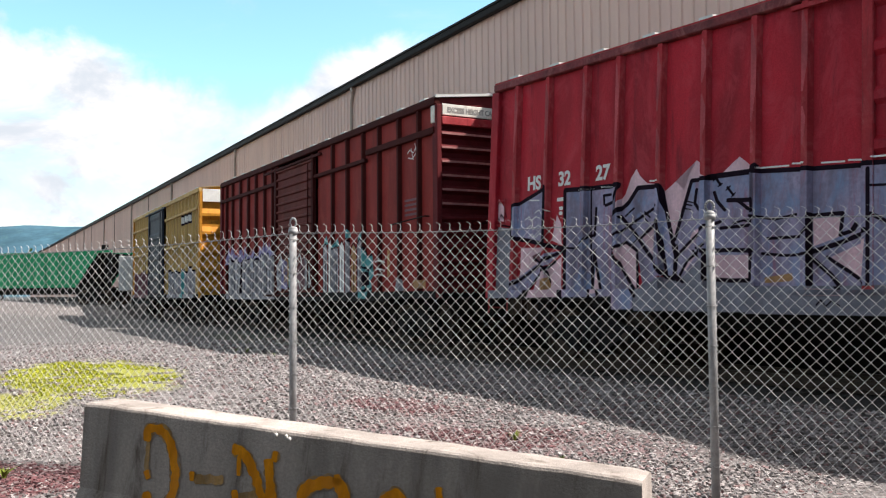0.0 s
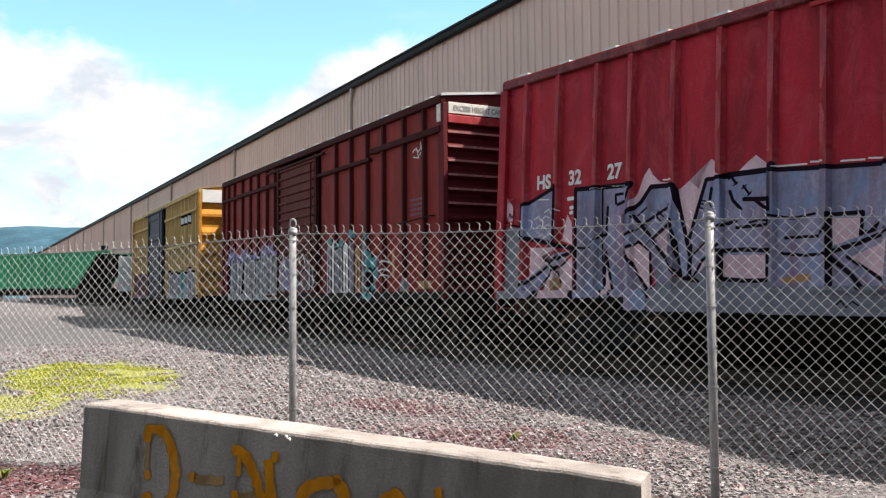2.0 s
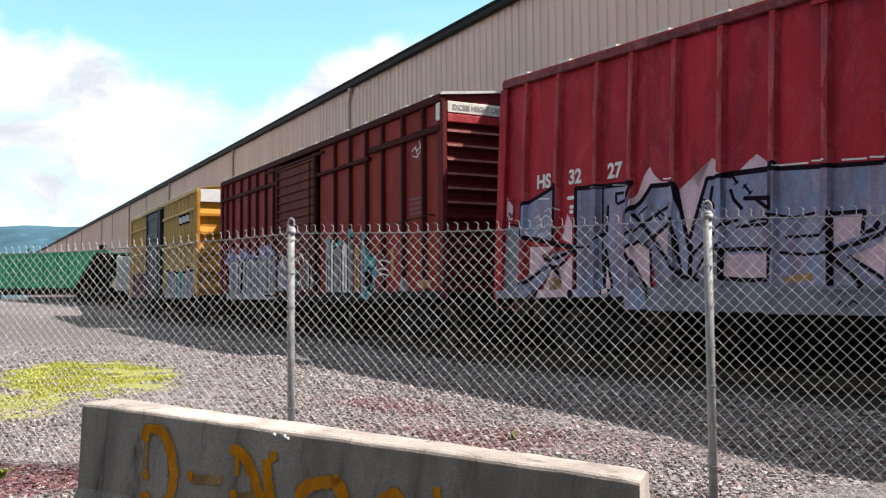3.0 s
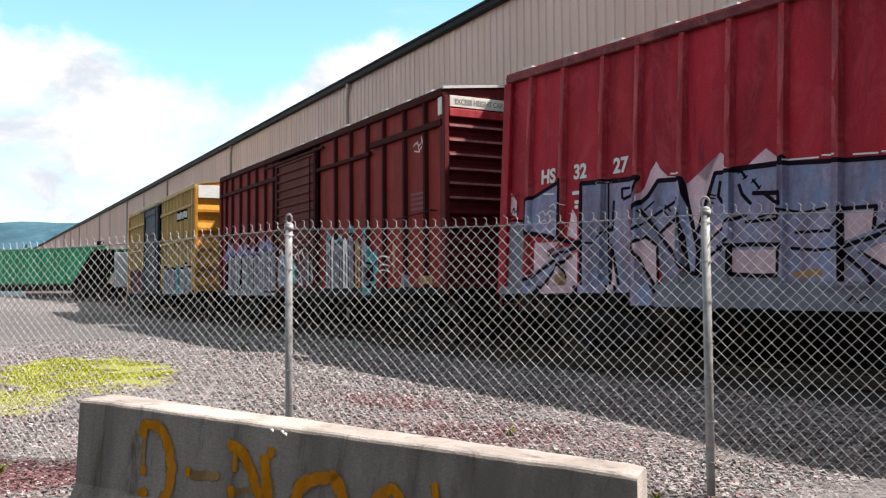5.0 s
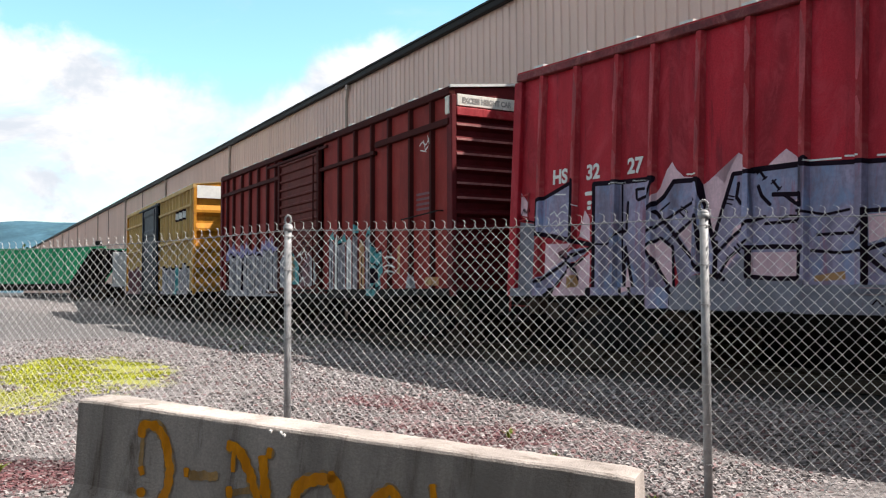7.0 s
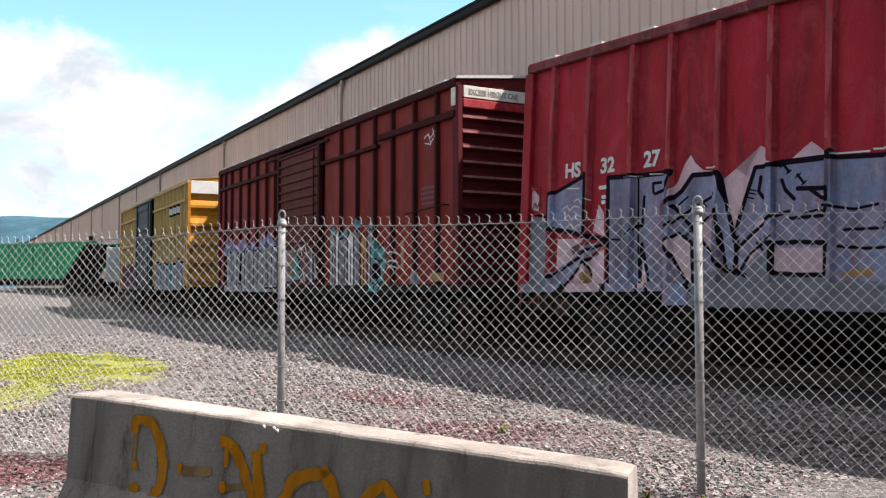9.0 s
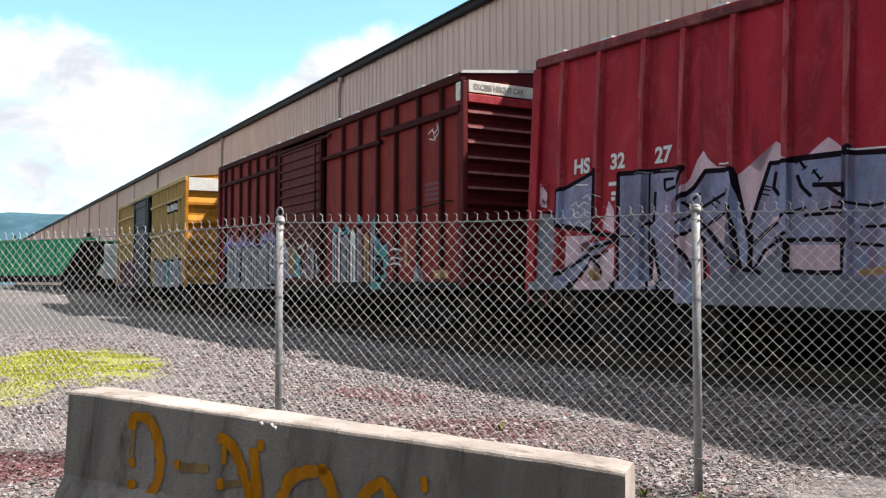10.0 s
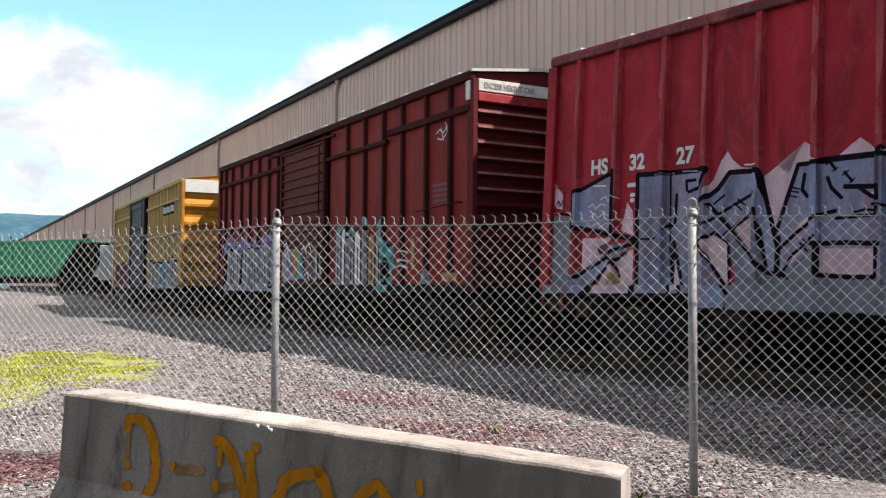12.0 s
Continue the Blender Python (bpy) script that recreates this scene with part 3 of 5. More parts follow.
        part("stirrup_step", bm, BLACK, car)
    wheels = truck(car, x0 + 2.0) + truck(car, x1 - 2.0)
    return car, wheels


def ridged_door(car, xa, xb, z0, z1, mat, count, frame_mat, y=0.0, depth=0.05, low_mat=None):
    """A sliding door in horizontal ridges, with its edge posts and its tracks."""
    bm = bmesh.new()
    step = (z1 - z0) / count
    outline = [(y - 0.06, z0)]
    for k in range(count):
        a = z0 + k * step
        outline += [(y - 0.02, a + step * 0.1), (y - 0.02, a + step * 0.62), (y + depth - 0.02, a + step * 0.72), (y + depth - 0.02, a + step * 0.9), (y - 0.02, a + step)]
    outline += [(y - 0.06, z1)]
    prism(bm, outline, "x", xa + 0.06, xb - 0.06)
    door = part("door", bm, mat, car, "closed ridged sliding door")
    for x in (xa, xb):
        bm = bmesh.new()
        box(bm, x - 0.07, x + 0.07, y - 0.06, y + 0.045, z0 - 0.06, z1 + 0.1)
        bevelled(bm, 0.012)
        part("door_post", bm, frame_mat, door)
    for z in (z0 - 0.07, z1 + 0.03):
        bm = bmesh.new()
        box(bm, xa - 0.6, xb + 1.0, y - 0.01, y + 0.05, z - 0.03, z + 0.03)
        part("door_track", bm, low_mat if low_mat and z < 2 else frame_mat, door)
    bm = bmesh.new()
    rod(bm, (xa + 0.25, y + 0.06, z0 + 0.1), (xa + 0.25, y + 0.06, z1 - 0.1), 0.02, 8)
    box(bm, xa + 0.2, xa + 0.5, y + 0.04, y + 0.075, z0 + 1.0, z0 + 1.06)
    part("lock_bar", bm, frame_mat, door)
    return door


def belt(car, a, b, z, mat, tall=0.12, y=0.0):
    bm = bmesh.new()
    box(bm, a, b, y - 0.06, y + 0.03, z - tall / 2, z + tall / 2)
    bevelled(bm, 0.012)
    part("belt_rail", bm, mat, car)


DARK_POSTS = [0.75, 1.66, 2.65, 3.51, 4.44, 5.37, 10.0, 10.75, 11.6, 12.4, 13.25, 14.15, 14.85]
dark_car, dark_wheels = boxcar("oxide_boxcar", frame_at(DARK_AT, DARK_TH, RAIL_Z), "oxide-red ribbed boxcar with spray-painted lower side", 0.0, 15.48, 4.91,
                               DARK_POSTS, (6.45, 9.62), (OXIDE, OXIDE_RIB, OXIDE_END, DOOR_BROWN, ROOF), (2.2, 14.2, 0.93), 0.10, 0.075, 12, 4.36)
ridged_door(dark_car, 6.6, 9.55, 1.14, 4.62, DOOR_BROWN, 15, OXIDE_RIB)
belt(dark_car, 0.0, 3.25, 4.28, OXIDE_RIB, 0.13)
belt(dark_car, 3.3, 6.5, 4.12, OXIDE_RIB, 0.09)
belt(dark_car, 9.65, 15.45, 4.28, OXIDE_RIB, 0.11)

RED_POSTS = [-0.60, -1.41, -2.31, -3.03, -3.86, -4.66, -5.47, -6.21, -10.2, -11.0, -11.8, -12.6, -13.4, -14.2, -14.9]
red_car, red_wheels = boxcar("red_boxcar", frame_at(RED_AT, RED_TH, RAIL_Z, RED_LEAN), "bright red boxcar covered with large blue and pink graffiti lettering", -15.6, 0.0, 4.86,
                             RED_POSTS, (-9.8, -6.95), (RED, RED_FADED, RED, RED, ROOF), (-14.0, -2.85, 0.80), 0.11, 0.085, 12, 4.5, EAVE)
ridged_door(red_car, -9.7, -7.05, 1.14, 4.62, RED, 6, RED_FADED, low_mat=GREYBLUE)

YELLOW_POSTS = [0.45, 1.1, 1.75, 2.4, 3.05, 3.7, 4.35, 5.0, 5.65, 6.25, 10.7, 11.35, 12.0, 12.65, 13.3, 13.95, 14.6]
yellow_car, yellow_wheels = boxcar("yellow_boxcar", frame_at(YELLOW_AT, YELLOW_TH, RAIL_Z), "faded yellow boxcar with a dark blue door", 0.0, 15.25, 4.95,
                                   YELLOW_POSTS, (6.6, 10.3), (YELLOW, YELLOW_RIB, ORANGE, NAVY, ROOF), (2.0, 13.2, 0.93), 0.09, 0.08, 5, 4.35)
for a, b in ((0.3, 6.5), (10.4, 15.2)):
    belt(yellow_car, a, b, 4.25, YELLOW_RIB, 0.1)
    belt(yellow_car, a, b, 3.03, YELLOW_RIB, 0.1)
ridged_door(yellow_car, 6.8, 10.1, 1.14, 4.75, NAVY, 4, NAVY, 0.05, 0.03)


# ---- chain-link fence ----
def build_fence():
    fence = thing("chain_link_fence", pose(0, 0, 0), "galvanised steel chain-link fence with barbed twisted top", "fence")
    tall, pitch, rise, wire = 1.80, 0.075, 0.078, 0.0021
    # one zigzag strand; neighbours are mirrored so that their bends hook into each other, every other one ends in a twisted barb
    rows = int(tall / (rise / 2))

    def strand_mesh(way, barb):
        path = [(way * ((-1) ** k) * pitch / 4 * 1.04, 0.0026 * (1 if k % 2 else -1) * way, 0.02 + k * rise / 2) for k in range(rows + 1)]
        x, _, z = path[-1]
        if barb:
            path += [(x * 0.75, 0.004, z + 0.012), (x * 1.15, -0.004, z + 0.026), (x * 0.5, 0.004, z + 0.042), (x * -0.6, 0.006, z + 0.05)]
        bm = bmesh.new()
        rings = []
        for p in path:
            rings.append([bm.verts.new((p[0] + wire * math.cos(a), p[1] + wire * math.sin(a), p[2])) for a in (0.3, 1.56, 2.81, 4.07, 5.33)])
        for one, two in zip(rings, rings[1:]):
            for i in range(5):
                bm.faces.new((one[i], one[(i + 1) % 5], two[(i + 1) % 5], two[i]))
        return mesh_of("wire", bm, WIRE)

    strands = [strand_mesh(1, True), strand_mesh(-1, False)]
    bm = bmesh.new()
    rod(bm, (0, 0, -0.3), (0, 0, 1.80), 0.027, 14)
    post = mesh_of("post", bm, GALV, True)
    bm = bmesh.new()
    bmesh.ops.create_uvsphere(bm, u_segments=14, v_segments=8, radius=0.035, matrix=Matrix.Translation((0, 0, 1.80)) @ Matrix.Diagonal((1, 1, 0.75, 1)))
    rod(bm, (0, 0, 1.765), (0, 0, 1.80), 0.035, 14)
    for k in range(12):
        a, b = k * math.tau / 12, (k + 1) * math.tau / 12
        rod(bm, (0.026 * math.sin(a), 0, 1.85 + 0.034 * math.cos(a)), (0.026 * math.sin(b), 0, 1.85 + 0.034 * math.cos(b)), 0.008, 6)
    cap = mesh_of("post_cap", bm, GALV, True)
    bm = bmesh.new()
    for k in range(10):
        a, b = k * math.tau / 10, (k + 1) * math.tau / 10
        rod(bm, (0.033 * math.cos(a), 0.033 * math.sin(a), 0), (0.033 * math.cos(b), 0.033 * math.sin(b), 0.006), 0.003, 5)
    tie = mesh_of("tie_wire", bm, GALV)
    for i, (a, dip) in enumerate(zip(FENCE, FENCE_DIP)):
        base = again("post", post, fence, pose(a.x - 0.012, a.y - 0.031, dip), "round galvanised post")
        again("post_cap", cap, base, pose(0, 0, 0, 0, 0, -20))
        for k in range(7):
            again("tie_wire", tie, base, pose(0, 0, 0.22 + k * 0.25, 0, 0, k * 40))
    for i in range(len(FENCE) - 1):
        a, b = FENCE[i], FENCE[i + 1]
        length = (b - a).length
        turn = math.degrees(math.atan2(b.y - a.y, b.x - a.x))
        count = round(length / (pitch / 2) / 2)
        bm = bmesh.new()
        rings = []
        for k in range(13):
            s = k / 12
            p = a.lerp(b, s)
            z = 1.775 + FENCE_DIP[i] * (1 - s) + FENCE_DIP[i + 1] * s - (0.028 if i == 2 else 0.022) * math.sin(math.pi * s)
            rings.append([bm.verts.new((p.x, p.y + 0.003 * math.cos(q), z + 0.003 * math.sin(q))) for q in (0, 1.257, 2.513, 3.77, 5.027)])
        for one, two in zip(rings, rings[1:]):
            for q in range(5):
                bm.faces.new((one[q], one[(q + 1) % 5], two[(q + 1) % 5], two[q]))
        part("tension_wire", bm, GALV, fence)
        for k in range(count * 2):
            s = (k + 0.5) / (count * 2)
            p = a.lerp(b, s)
            dip = FENCE_DIP[i] * (1 - s) + FENCE_DIP[i + 1] * s - (0.03 if i == 2 else 0.02) * math.sin(math.pi * s)
            again("wire", strands[k % 2], fence, pose(p.x, p.y, dip - 0.02, 0, random.uniform(-0.06, 0.06), turn))


build_fence()


# ---- concrete barrier ----
BARRIER_AT, BARRIER_LONG = Vector((-2.06, 5.094)), 3.08


def build_barrier():
    barrier = thing("concrete_barrier", pose(BARRIER_AT.x, BARRIER_AT.y, -0.092, 0, 4.13, -21.75), "worn grey concrete road barrier with orange sprayed letters", "barrier")
    outline = [(-0.22, 0.0), (-0.22, 0.07), (-0.028, 0.36), (0.0, 0.80), (0.006, 0.812), (0.02, 0.82), (0.235, 0.82), (0.25, 0.812), (0.255, 0.80), (0.30, 0.32), (0.47, 0.07), (0.47, 0.0)]
    bm = bmesh.new()
    steps = 40
    rings = []
    for k in range(steps + 1):
        x = BARRIER_LONG * k / steps
        pull = 0.018 if k in (0, steps) else 0.0
        ring = []
        for y, z in outline:
            wob = noise.noise(Vector((x * 6, y * 9, z * 9))) * 0.004
            ring.append(bm.verts.new((x + 0.072 * (0.82 - z), 0.127 + (y - 0.127) * (1 - pull) + wob, z * (1 - pull * 0.5) + (wob if z > 0.5 else 0))))
        rings.append(ring)
    for one, two in zip(rings, rings[1:]):
        for i in range(len(outline) - 1):
            bm.faces.new((one[i], one[i + 1], two[i + 1], two[i]))
    bm.faces.new(rings[0][::-1])
    bm.faces.new(rings[-1])
    part("body", bm, CONCRETE, barrier)
    return barrier


barrier = build_barrier()


# ---- paint on the cars ----
PINK = material("pink_spray_paint", (0.70, 0.46, 0.51), 0.65, 0, 0.2, 30, 3.0, 0.05, (0.36, 0.22, 0.27), 0.5, gloss=0.2, streak=True)
BLUE = material("blue_grey_spray_paint", (0.31, 0.27, 0.385), 0.6, 0, 0.38, 18, 1.9, 0.05, (0.30, 0.09, 0.13), 0.9, streak=True, fade=(0.19, 0.30, 0.50))
GREYBLUE = material("grey_spray_paint", (0.20, 0.20, 0.24), 0.6, 0, 0.2, 25, 2.4, 0.05, (0.22, 0.13, 0.16), 0.5, gloss=0.2)
INK = material("black_spray_paint", (0.014, 0.007, 0.014), 0.7, 0, 0.2, 30, 4, 0.0, gloss=0.06)
PEEL = material("peeling_red_paint", (0.44, 0.070, 0.082), 0.7, 0, 0.3, 30, 4, 0.1, (0.26, 0.03, 0.035), 0.6, streak=True, gloss=0.3)
OCHRE = material("ochre_spray_paint", (0.40, 0.22, 0.10), 0.6, 0, 0.15, 30, 4, 0.0)
TEAL = material("teal_spray_paint", (0.07, 0.30, 0.32), 0.55, 0, 0.2, 30, 4, 0.0, (0.2, 0.4, 0.42), 0.5)
SILVER = material("silver_spray_paint", (0.30, 0.29, 0.32), 0.6, 0, 0.3, 30, 4, 0.0, (0.10, 0.08, 0.11), 0.8)
LILAC = material("lilac_spray_paint", (0.25, 0.22, 0.42), 0.55, 0, 0.2, 30, 4, 0.0, (0.4, 0.38, 0.5), 0.5)
PLUM = material("plum_spray_paint", (0.17, 0.075, 0.09), 0.6, 0, 0.2, 30, 3, 0.0, (0.1, 0.05, 0.06), 0.5)
CHALK = material("white_stencil_paint", (0.72, 0.70, 0.68), 0.6, 0, 0.08, 40, 6, 0.0)
CREAM = material("faded_cream_board", (0.74, 0.70, 0.63), 0.6, 0, 0.15, 30, 3, 0.05, (0.3, 0.26, 0.2), 0.5)
LETTER_GREY = material("grey_stencil_paint", (0.30, 0.28, 0.26), 0.6, 0, 0.08, 40, 6, 0.0)


def cut(points, axis, value, keep_above):
    """The part of a polygon on one side of a line."""
    out = []
    for i, p in enumerate(points):
        q = points[(i + 1) % len(points)]
        a, b = p[axis] - value, q[axis] - value
        if not keep_above:
            a, b = -a, -b
        if a >= 0:
            out.append(p)
        if a * b < 0:
            t = a / (a - b)
            out.append((p[0] + (q[0] - p[0]) * t, p[1] + (q[1] - p[1]) * t))
    return out


def strips(posts, wide, skin, doors, sill_top, sill_y, lo, hi):
    """Where paint meets the side: (x from, x to, z from, z to, y at the first x, y at the second)."""
    w, top = wide / 2, 0.003
    marks = []
    for p in posts:
        marks += [(p - w - 0.02, p - w * 0.75, skin, top), (p - w * 0.75, p + w * 0.75, top, top), (p + w * 0.75, p + w + 0.02, top, skin)]
    marks += [(a + 0.07, b - 0.07, 0.034, 0.034) for a, b in doors] + [(e - 0.07, e + 0.07, 0.048, 0.048) for d in doors for e in d]
    marks.sort()
    spans, x = [], lo
    for a, b, y, y2 in marks:
        if a > x:
            spans.append((x, a, skin, skin))
        spans.append((a, b, y, y2))
        x = b
    spans.append((x, hi, skin, skin))
    return [(a, b, sill_top, 9.0, y, y2) for a, b, y, y2 in spans] + [(lo, hi, 0.5, sill_top, sill_y, sill_y)]


RED_SIDE = strips(RED_POSTS, 0.11, -0.082, [(-9.7, -7.05)], 1.14, 0.015, -15.6, 0.0)
DARK_SIDE = strips(DARK_POSTS, 0.10, -0.072, [(6.6, 9.55)], 1.14, 0.015, 0.0, 15.48)
YELLOW_SIDE = strips(YELLOW_POSTS, 0.09, -0.077, [(6.8, 10.1)], 1.14, 0.015, 0.0, 15.25)


def coat(car, side, points, mat, layer, name="painted_letter", label=""):
    """A coat of paint: a polygon laid onto the bays, the posts and the sill of a car's side."""
    bm = bmesh.new()
    for a, b, c, d, y, y2 in side:
        piece = cut(cut(cut(cut(points, 0, a, True), 0, b, False), 1, c, True), 1, d, False)
        if len(piece) < 3:
            continue
        area = sum(p[0] * q[1] - q[0] * p[1] for p, q in zip(piece, piece[1:] + piece[:1]))
        if abs(area) < 1e-4:
            continue
        bm.faces.new([bm.verts.new((x, y + (y2 - y) * (x - a) / (b - a) + layer * 0.0012, z)) for x, z in piece])
    if not bm.faces:
        bm.free()
        return
    bmesh.ops.triangulate(bm, faces=bm.faces)
    part(name, bm, mat, car, label)


def stroke(car, side, points, wide, mat, layer, name="painted_outline"):
    """A sprayed line of some width through points."""
    pts = [Vector(p) for p in points]
    for a, b in zip(pts, pts[1:]):
        way = (b - a).normalized()
        n = Vector((-way.y, way.x)) * wide / 2
        a2, b2 = a - way * wide * 0.35, b + way * wide * 0.35
        tip = wide * 0.3
        coat(car, side, [tuple(a2 + n * 0.6), tuple(a2 + n + way * tip), tuple(b2 + n - way * tip), tuple(b2 + n * 0.6), tuple(b2 - n * 0.6), tuple(b2 - n - way * tip), tuple(a2 - n + way * tip), tuple(a2 - n * 0.6)],
             mat, layer, name)


def writing(parent, text, tall, m, mat, name="lettering", label=""):
    """Words in the built-in font, as a mesh; m takes the text's plane to the parent's space."""
    curve = bpy.data.curves.new(name, "FONT")
    curve.body, curve.size, curve.extrude, curve.offset = text, tall / 0.70, 0.0015, 0.05 * tall
    source = bpy.data.objects.new(name, curve)
    data = bpy.data.meshes.new_from_object(source)
    bpy.data.objects.remove(source)
    data.materials.clear()
    data.materials.append(mat)
    ob = new(name, data)
    ob.parent = parent
    ob.matrix_basis = m
    return tagged(ob, label)


def on_side(x, y, z, squeeze=1.0):
    """Writing on the yard side: it runs towards smaller x."""
    return pose(x, y, z, 90, 0, 180) @ Matrix.Diagonal((squeeze, 1, 1, 1))


def paint_red():
    shapes_left = [
        (PINK, 0, [(0.12, 2.63), (-0.07, 2.82), (-0.28, 2.6), (-0.31, 2.35), (0.11, 2.44)]),
        (PINK, 0, [(-0.76, 1.87), (-1.44, 1.85), (-1.15, 1.53), (-0.76, 1.34)]),
        (PINK, 0, [(-1.27, 1.42), (-1.79, 1.68), (-1.8, 1.02), (-1.04, 1.01)]),
        (PINK, 0, [(-1.65, 2.38), (-1.76, 2.23), (-1.78, 1.87), (-1.54, 1.96), (-1.6, 2.19)]),
        (GREYBLUE, 0, [(0.08, 2.3), (-0.52, 2.22), (-0.57, 1.94), (-0.56, 1.01), (0.01, 1.0)]),
        (BLUE, 1, [(-0.56, 2.6), (-1.39, 2.87), (-1.41, 1.88), (-0.99, 1.99), (-0.55, 2.03)]),
        (BLUE, 1, [(-0.52, 1.26), (-1.13, 1.56), (-1.48, 1.76), (-1.88, 1.79), (-1.6, 1.64), (-1.27, 1.42), (-0.99, 1.13), (-0.8, 1.01), (-0.56, 1.01)]),
        (BLUE, 1, [(-1.82, 2.77), (-2.45, 2.73), (-2.52, 1.02), (-1.88, 1.02)]),
        (BLUE, 1, [(-2.45, 2.73), (-3.05, 2.71), (-2.97, 2.42), (-2.84, 2.26), (-2.95, 1.8), (-3.0, 1.03), (-2.52, 1.02)]),
        (PINK, 2, [(-2.58, 1.62), (-2.71, 1.09), (-2.55, 1.06)])]
    shapes_mid = [
        (PINK, 0, [(-2.97, 2.38), (-3.17, 2.58), (-3.28, 2.82), (-3.38, 2.94), (-3.46, 2.82), (-3.6, 2.7), (-3.88, 2.66), (-3.94, 2.55), (-4.01, 2.59), (-4.13, 2.67), (-4.29, 2.54), (-4.38, 2.75), (-4.5, 2.93), (-4.59, 2.87), (-4.63, 2.71), (-4.72, 2.67), (-4.94, 2.7), (-5.1, 2.82), (-5.21, 2.89), (-5.34, 2.79), (-5.44, 2.68), (-5.49, 2.48), (-5.5, 1.63), (-4.12, 1.32), (-3.53, 1.63)]),
        (BLUE, 1, [(-2.94, 2.25), (-3.24, 2.44), (-3.41, 2.65), (-3.88, 2.63), (-3.96, 2.31), (-4.16, 1.61), (-4.14, 1.31), (-3.98, 1.32), (-3.91, 1.76), (-3.84, 2.13), (-3.51, 1.91), (-3.96, 1.34), (-3.55, 1.18), (-3.43, 1.71), (-3.21, 1.84), (-3.01, 1.77), (-2.95, 1.96)]),
        (BLUE, 1, [(-2.97, 1.72), (-3.21, 1.37), (-3.44, 1.09), (-3.45, 0.84), (-3.02, 0.83)]),
        (PINK, 1, [(-2.99, 1.75), (-3.21, 1.84), (-3.42, 1.71), (-3.43, 1.14), (-3.21, 1.38)]),
        (BLUE, 1, [(-4.16, 1.61), (-4.14, 1.86), (-4.3, 2.28), (-4.42, 2.65), (-4.72, 2.66), (-4.74, 1.59), (-4.2, 1.25)])]
    shapes_inner = [
        (BLUE, 1, [(-4.7, 2.66), (-5.06, 2.67), (-5.4, 2.67), (-5.48, 2.72), (-5.5, 1.57), (-4.73, 1.59)]),
        (GREYBLUE, 1, [(-3.44, 1.09), (-3.55, 1.22), (-3.96, 1.32), (-4.19, 1.26), (-4.65, 1.62), (-4.73, 1.25), (-5.52, 1.22), (-5.52, 0.82), (-3.47, 0.82)]),
        (PINK, 2, [(-4.73, 1.58), (-5.39, 1.57), (-5.42, 1.25), (-4.73, 1.27)]),
        (PINK, 2, [(-4.45, 1.93), (-4.57, 1.98), (-4.54, 1.86), (-4.33, 1.66)]),
        (PINK, 2, [(-4.24, 1.36), (-4.37, 1.53), (-4.53, 1.61), (-4.34, 1.4)]),
        (PINK, 2, [(-5.28, 2.19), (-5.41, 2.25), (-5.42, 2.14)]),
        (OCHRE, 2, [(-1.32, 1.29), (-1.54, 1.37), (-1.56, 1.18), (-1.38, 1.12)]),
        (PLUM, 2, [(-1.06, 1.72), (-1.32, 1.8), (-1.29, 1.65), (-1.13, 1.6)])]
    shapes_right = [
        (BLUE, 1, [(-5.40, 2.64), (-7.02, 2.56), (-9.6, 2.5), (-9.6, 1.0), (-5.40, 1.0)]),
        (GREYBLUE, 2, [(-5.40, 1.16), (-9.6, 1.14), (-9.6, 0.801), (-5.40, 0.801)]),
        (PINK, 2, [(-6.29, 1.98), (-6.66, 1.98), (-6.64, 1.74), (-6.3, 1.64)]),
        (PINK, 2, [(-6.53, 1.5), (-7.02, 1.69), (-6.98, 1.19), (-6.78, 1.31)]),
        (PINK, 2, [(-6.23, 1.13), (-6.67, 1.1), (-6.72, 1.03), (-6.23, 1.03)]),
        (OCHRE, 2, [(-5.61, 1.27), (-6.01, 1.32), (-6.02, 1.22), (-5.62, 1.2)])]
    for mat, layer, points in shapes_left + shapes_mid + shapes_inner + shapes_right:
        coat(red_car, RED_SIDE, points, mat, layer)
    lines_left = [
        (0.065, [(-0.56, 2.6), (-1.39, 2.87), (-1.41, 1.91)]),
        (0.05, [(-0.56, 2.6), (-0.56, 2.06)]),
        (0.075, [(-0.5, 2.06), (-0.99, 1.98), (-1.46, 1.88), (-1.85, 1.81)]),
        (0.03, [(-1.79, 1.83), (-2.13, 1.8), (-2.31, 1.89), (-2.42, 2.0)]),
        (0.06, [(-1.88, 1.78), (-1.51, 1.69), (-1.13, 1.49), (-0.59, 1.24)]),
        (0.05, [(-1.67, 1.62), (-1.28, 1.41), (-0.96, 1.11)]),
        (0.04, [(-1.12, 1.68), (-1.43, 1.51), (-1.55, 1.27)]),
        (0.075, [(-1.88, 1.0), (-1.83, 2.77), (-2.47, 2.74), (-3.07, 2.73)]),
        (0.035, [(-2.44, 2.71), (-2.47, 1.74), (-2.52, 1.02)]),
        (0.045, [(-2.87, 2.6), (-2.72, 2.6), (-2.73, 2.46)]),
        (0.05, [(-3.07, 2.7), (-2.98, 2.5), (-2.76, 2.44)]),
        (0.05, [(-2.56, 2.42), (-2.54, 1.99), (-2.42, 1.98)]),
        (0.06, [(-2.53, 1.75), (-2.62, 1.42), (-2.73, 1.01)]),
        (0.05, [(-2.53, 1.66), (-2.53, 1.02)])]
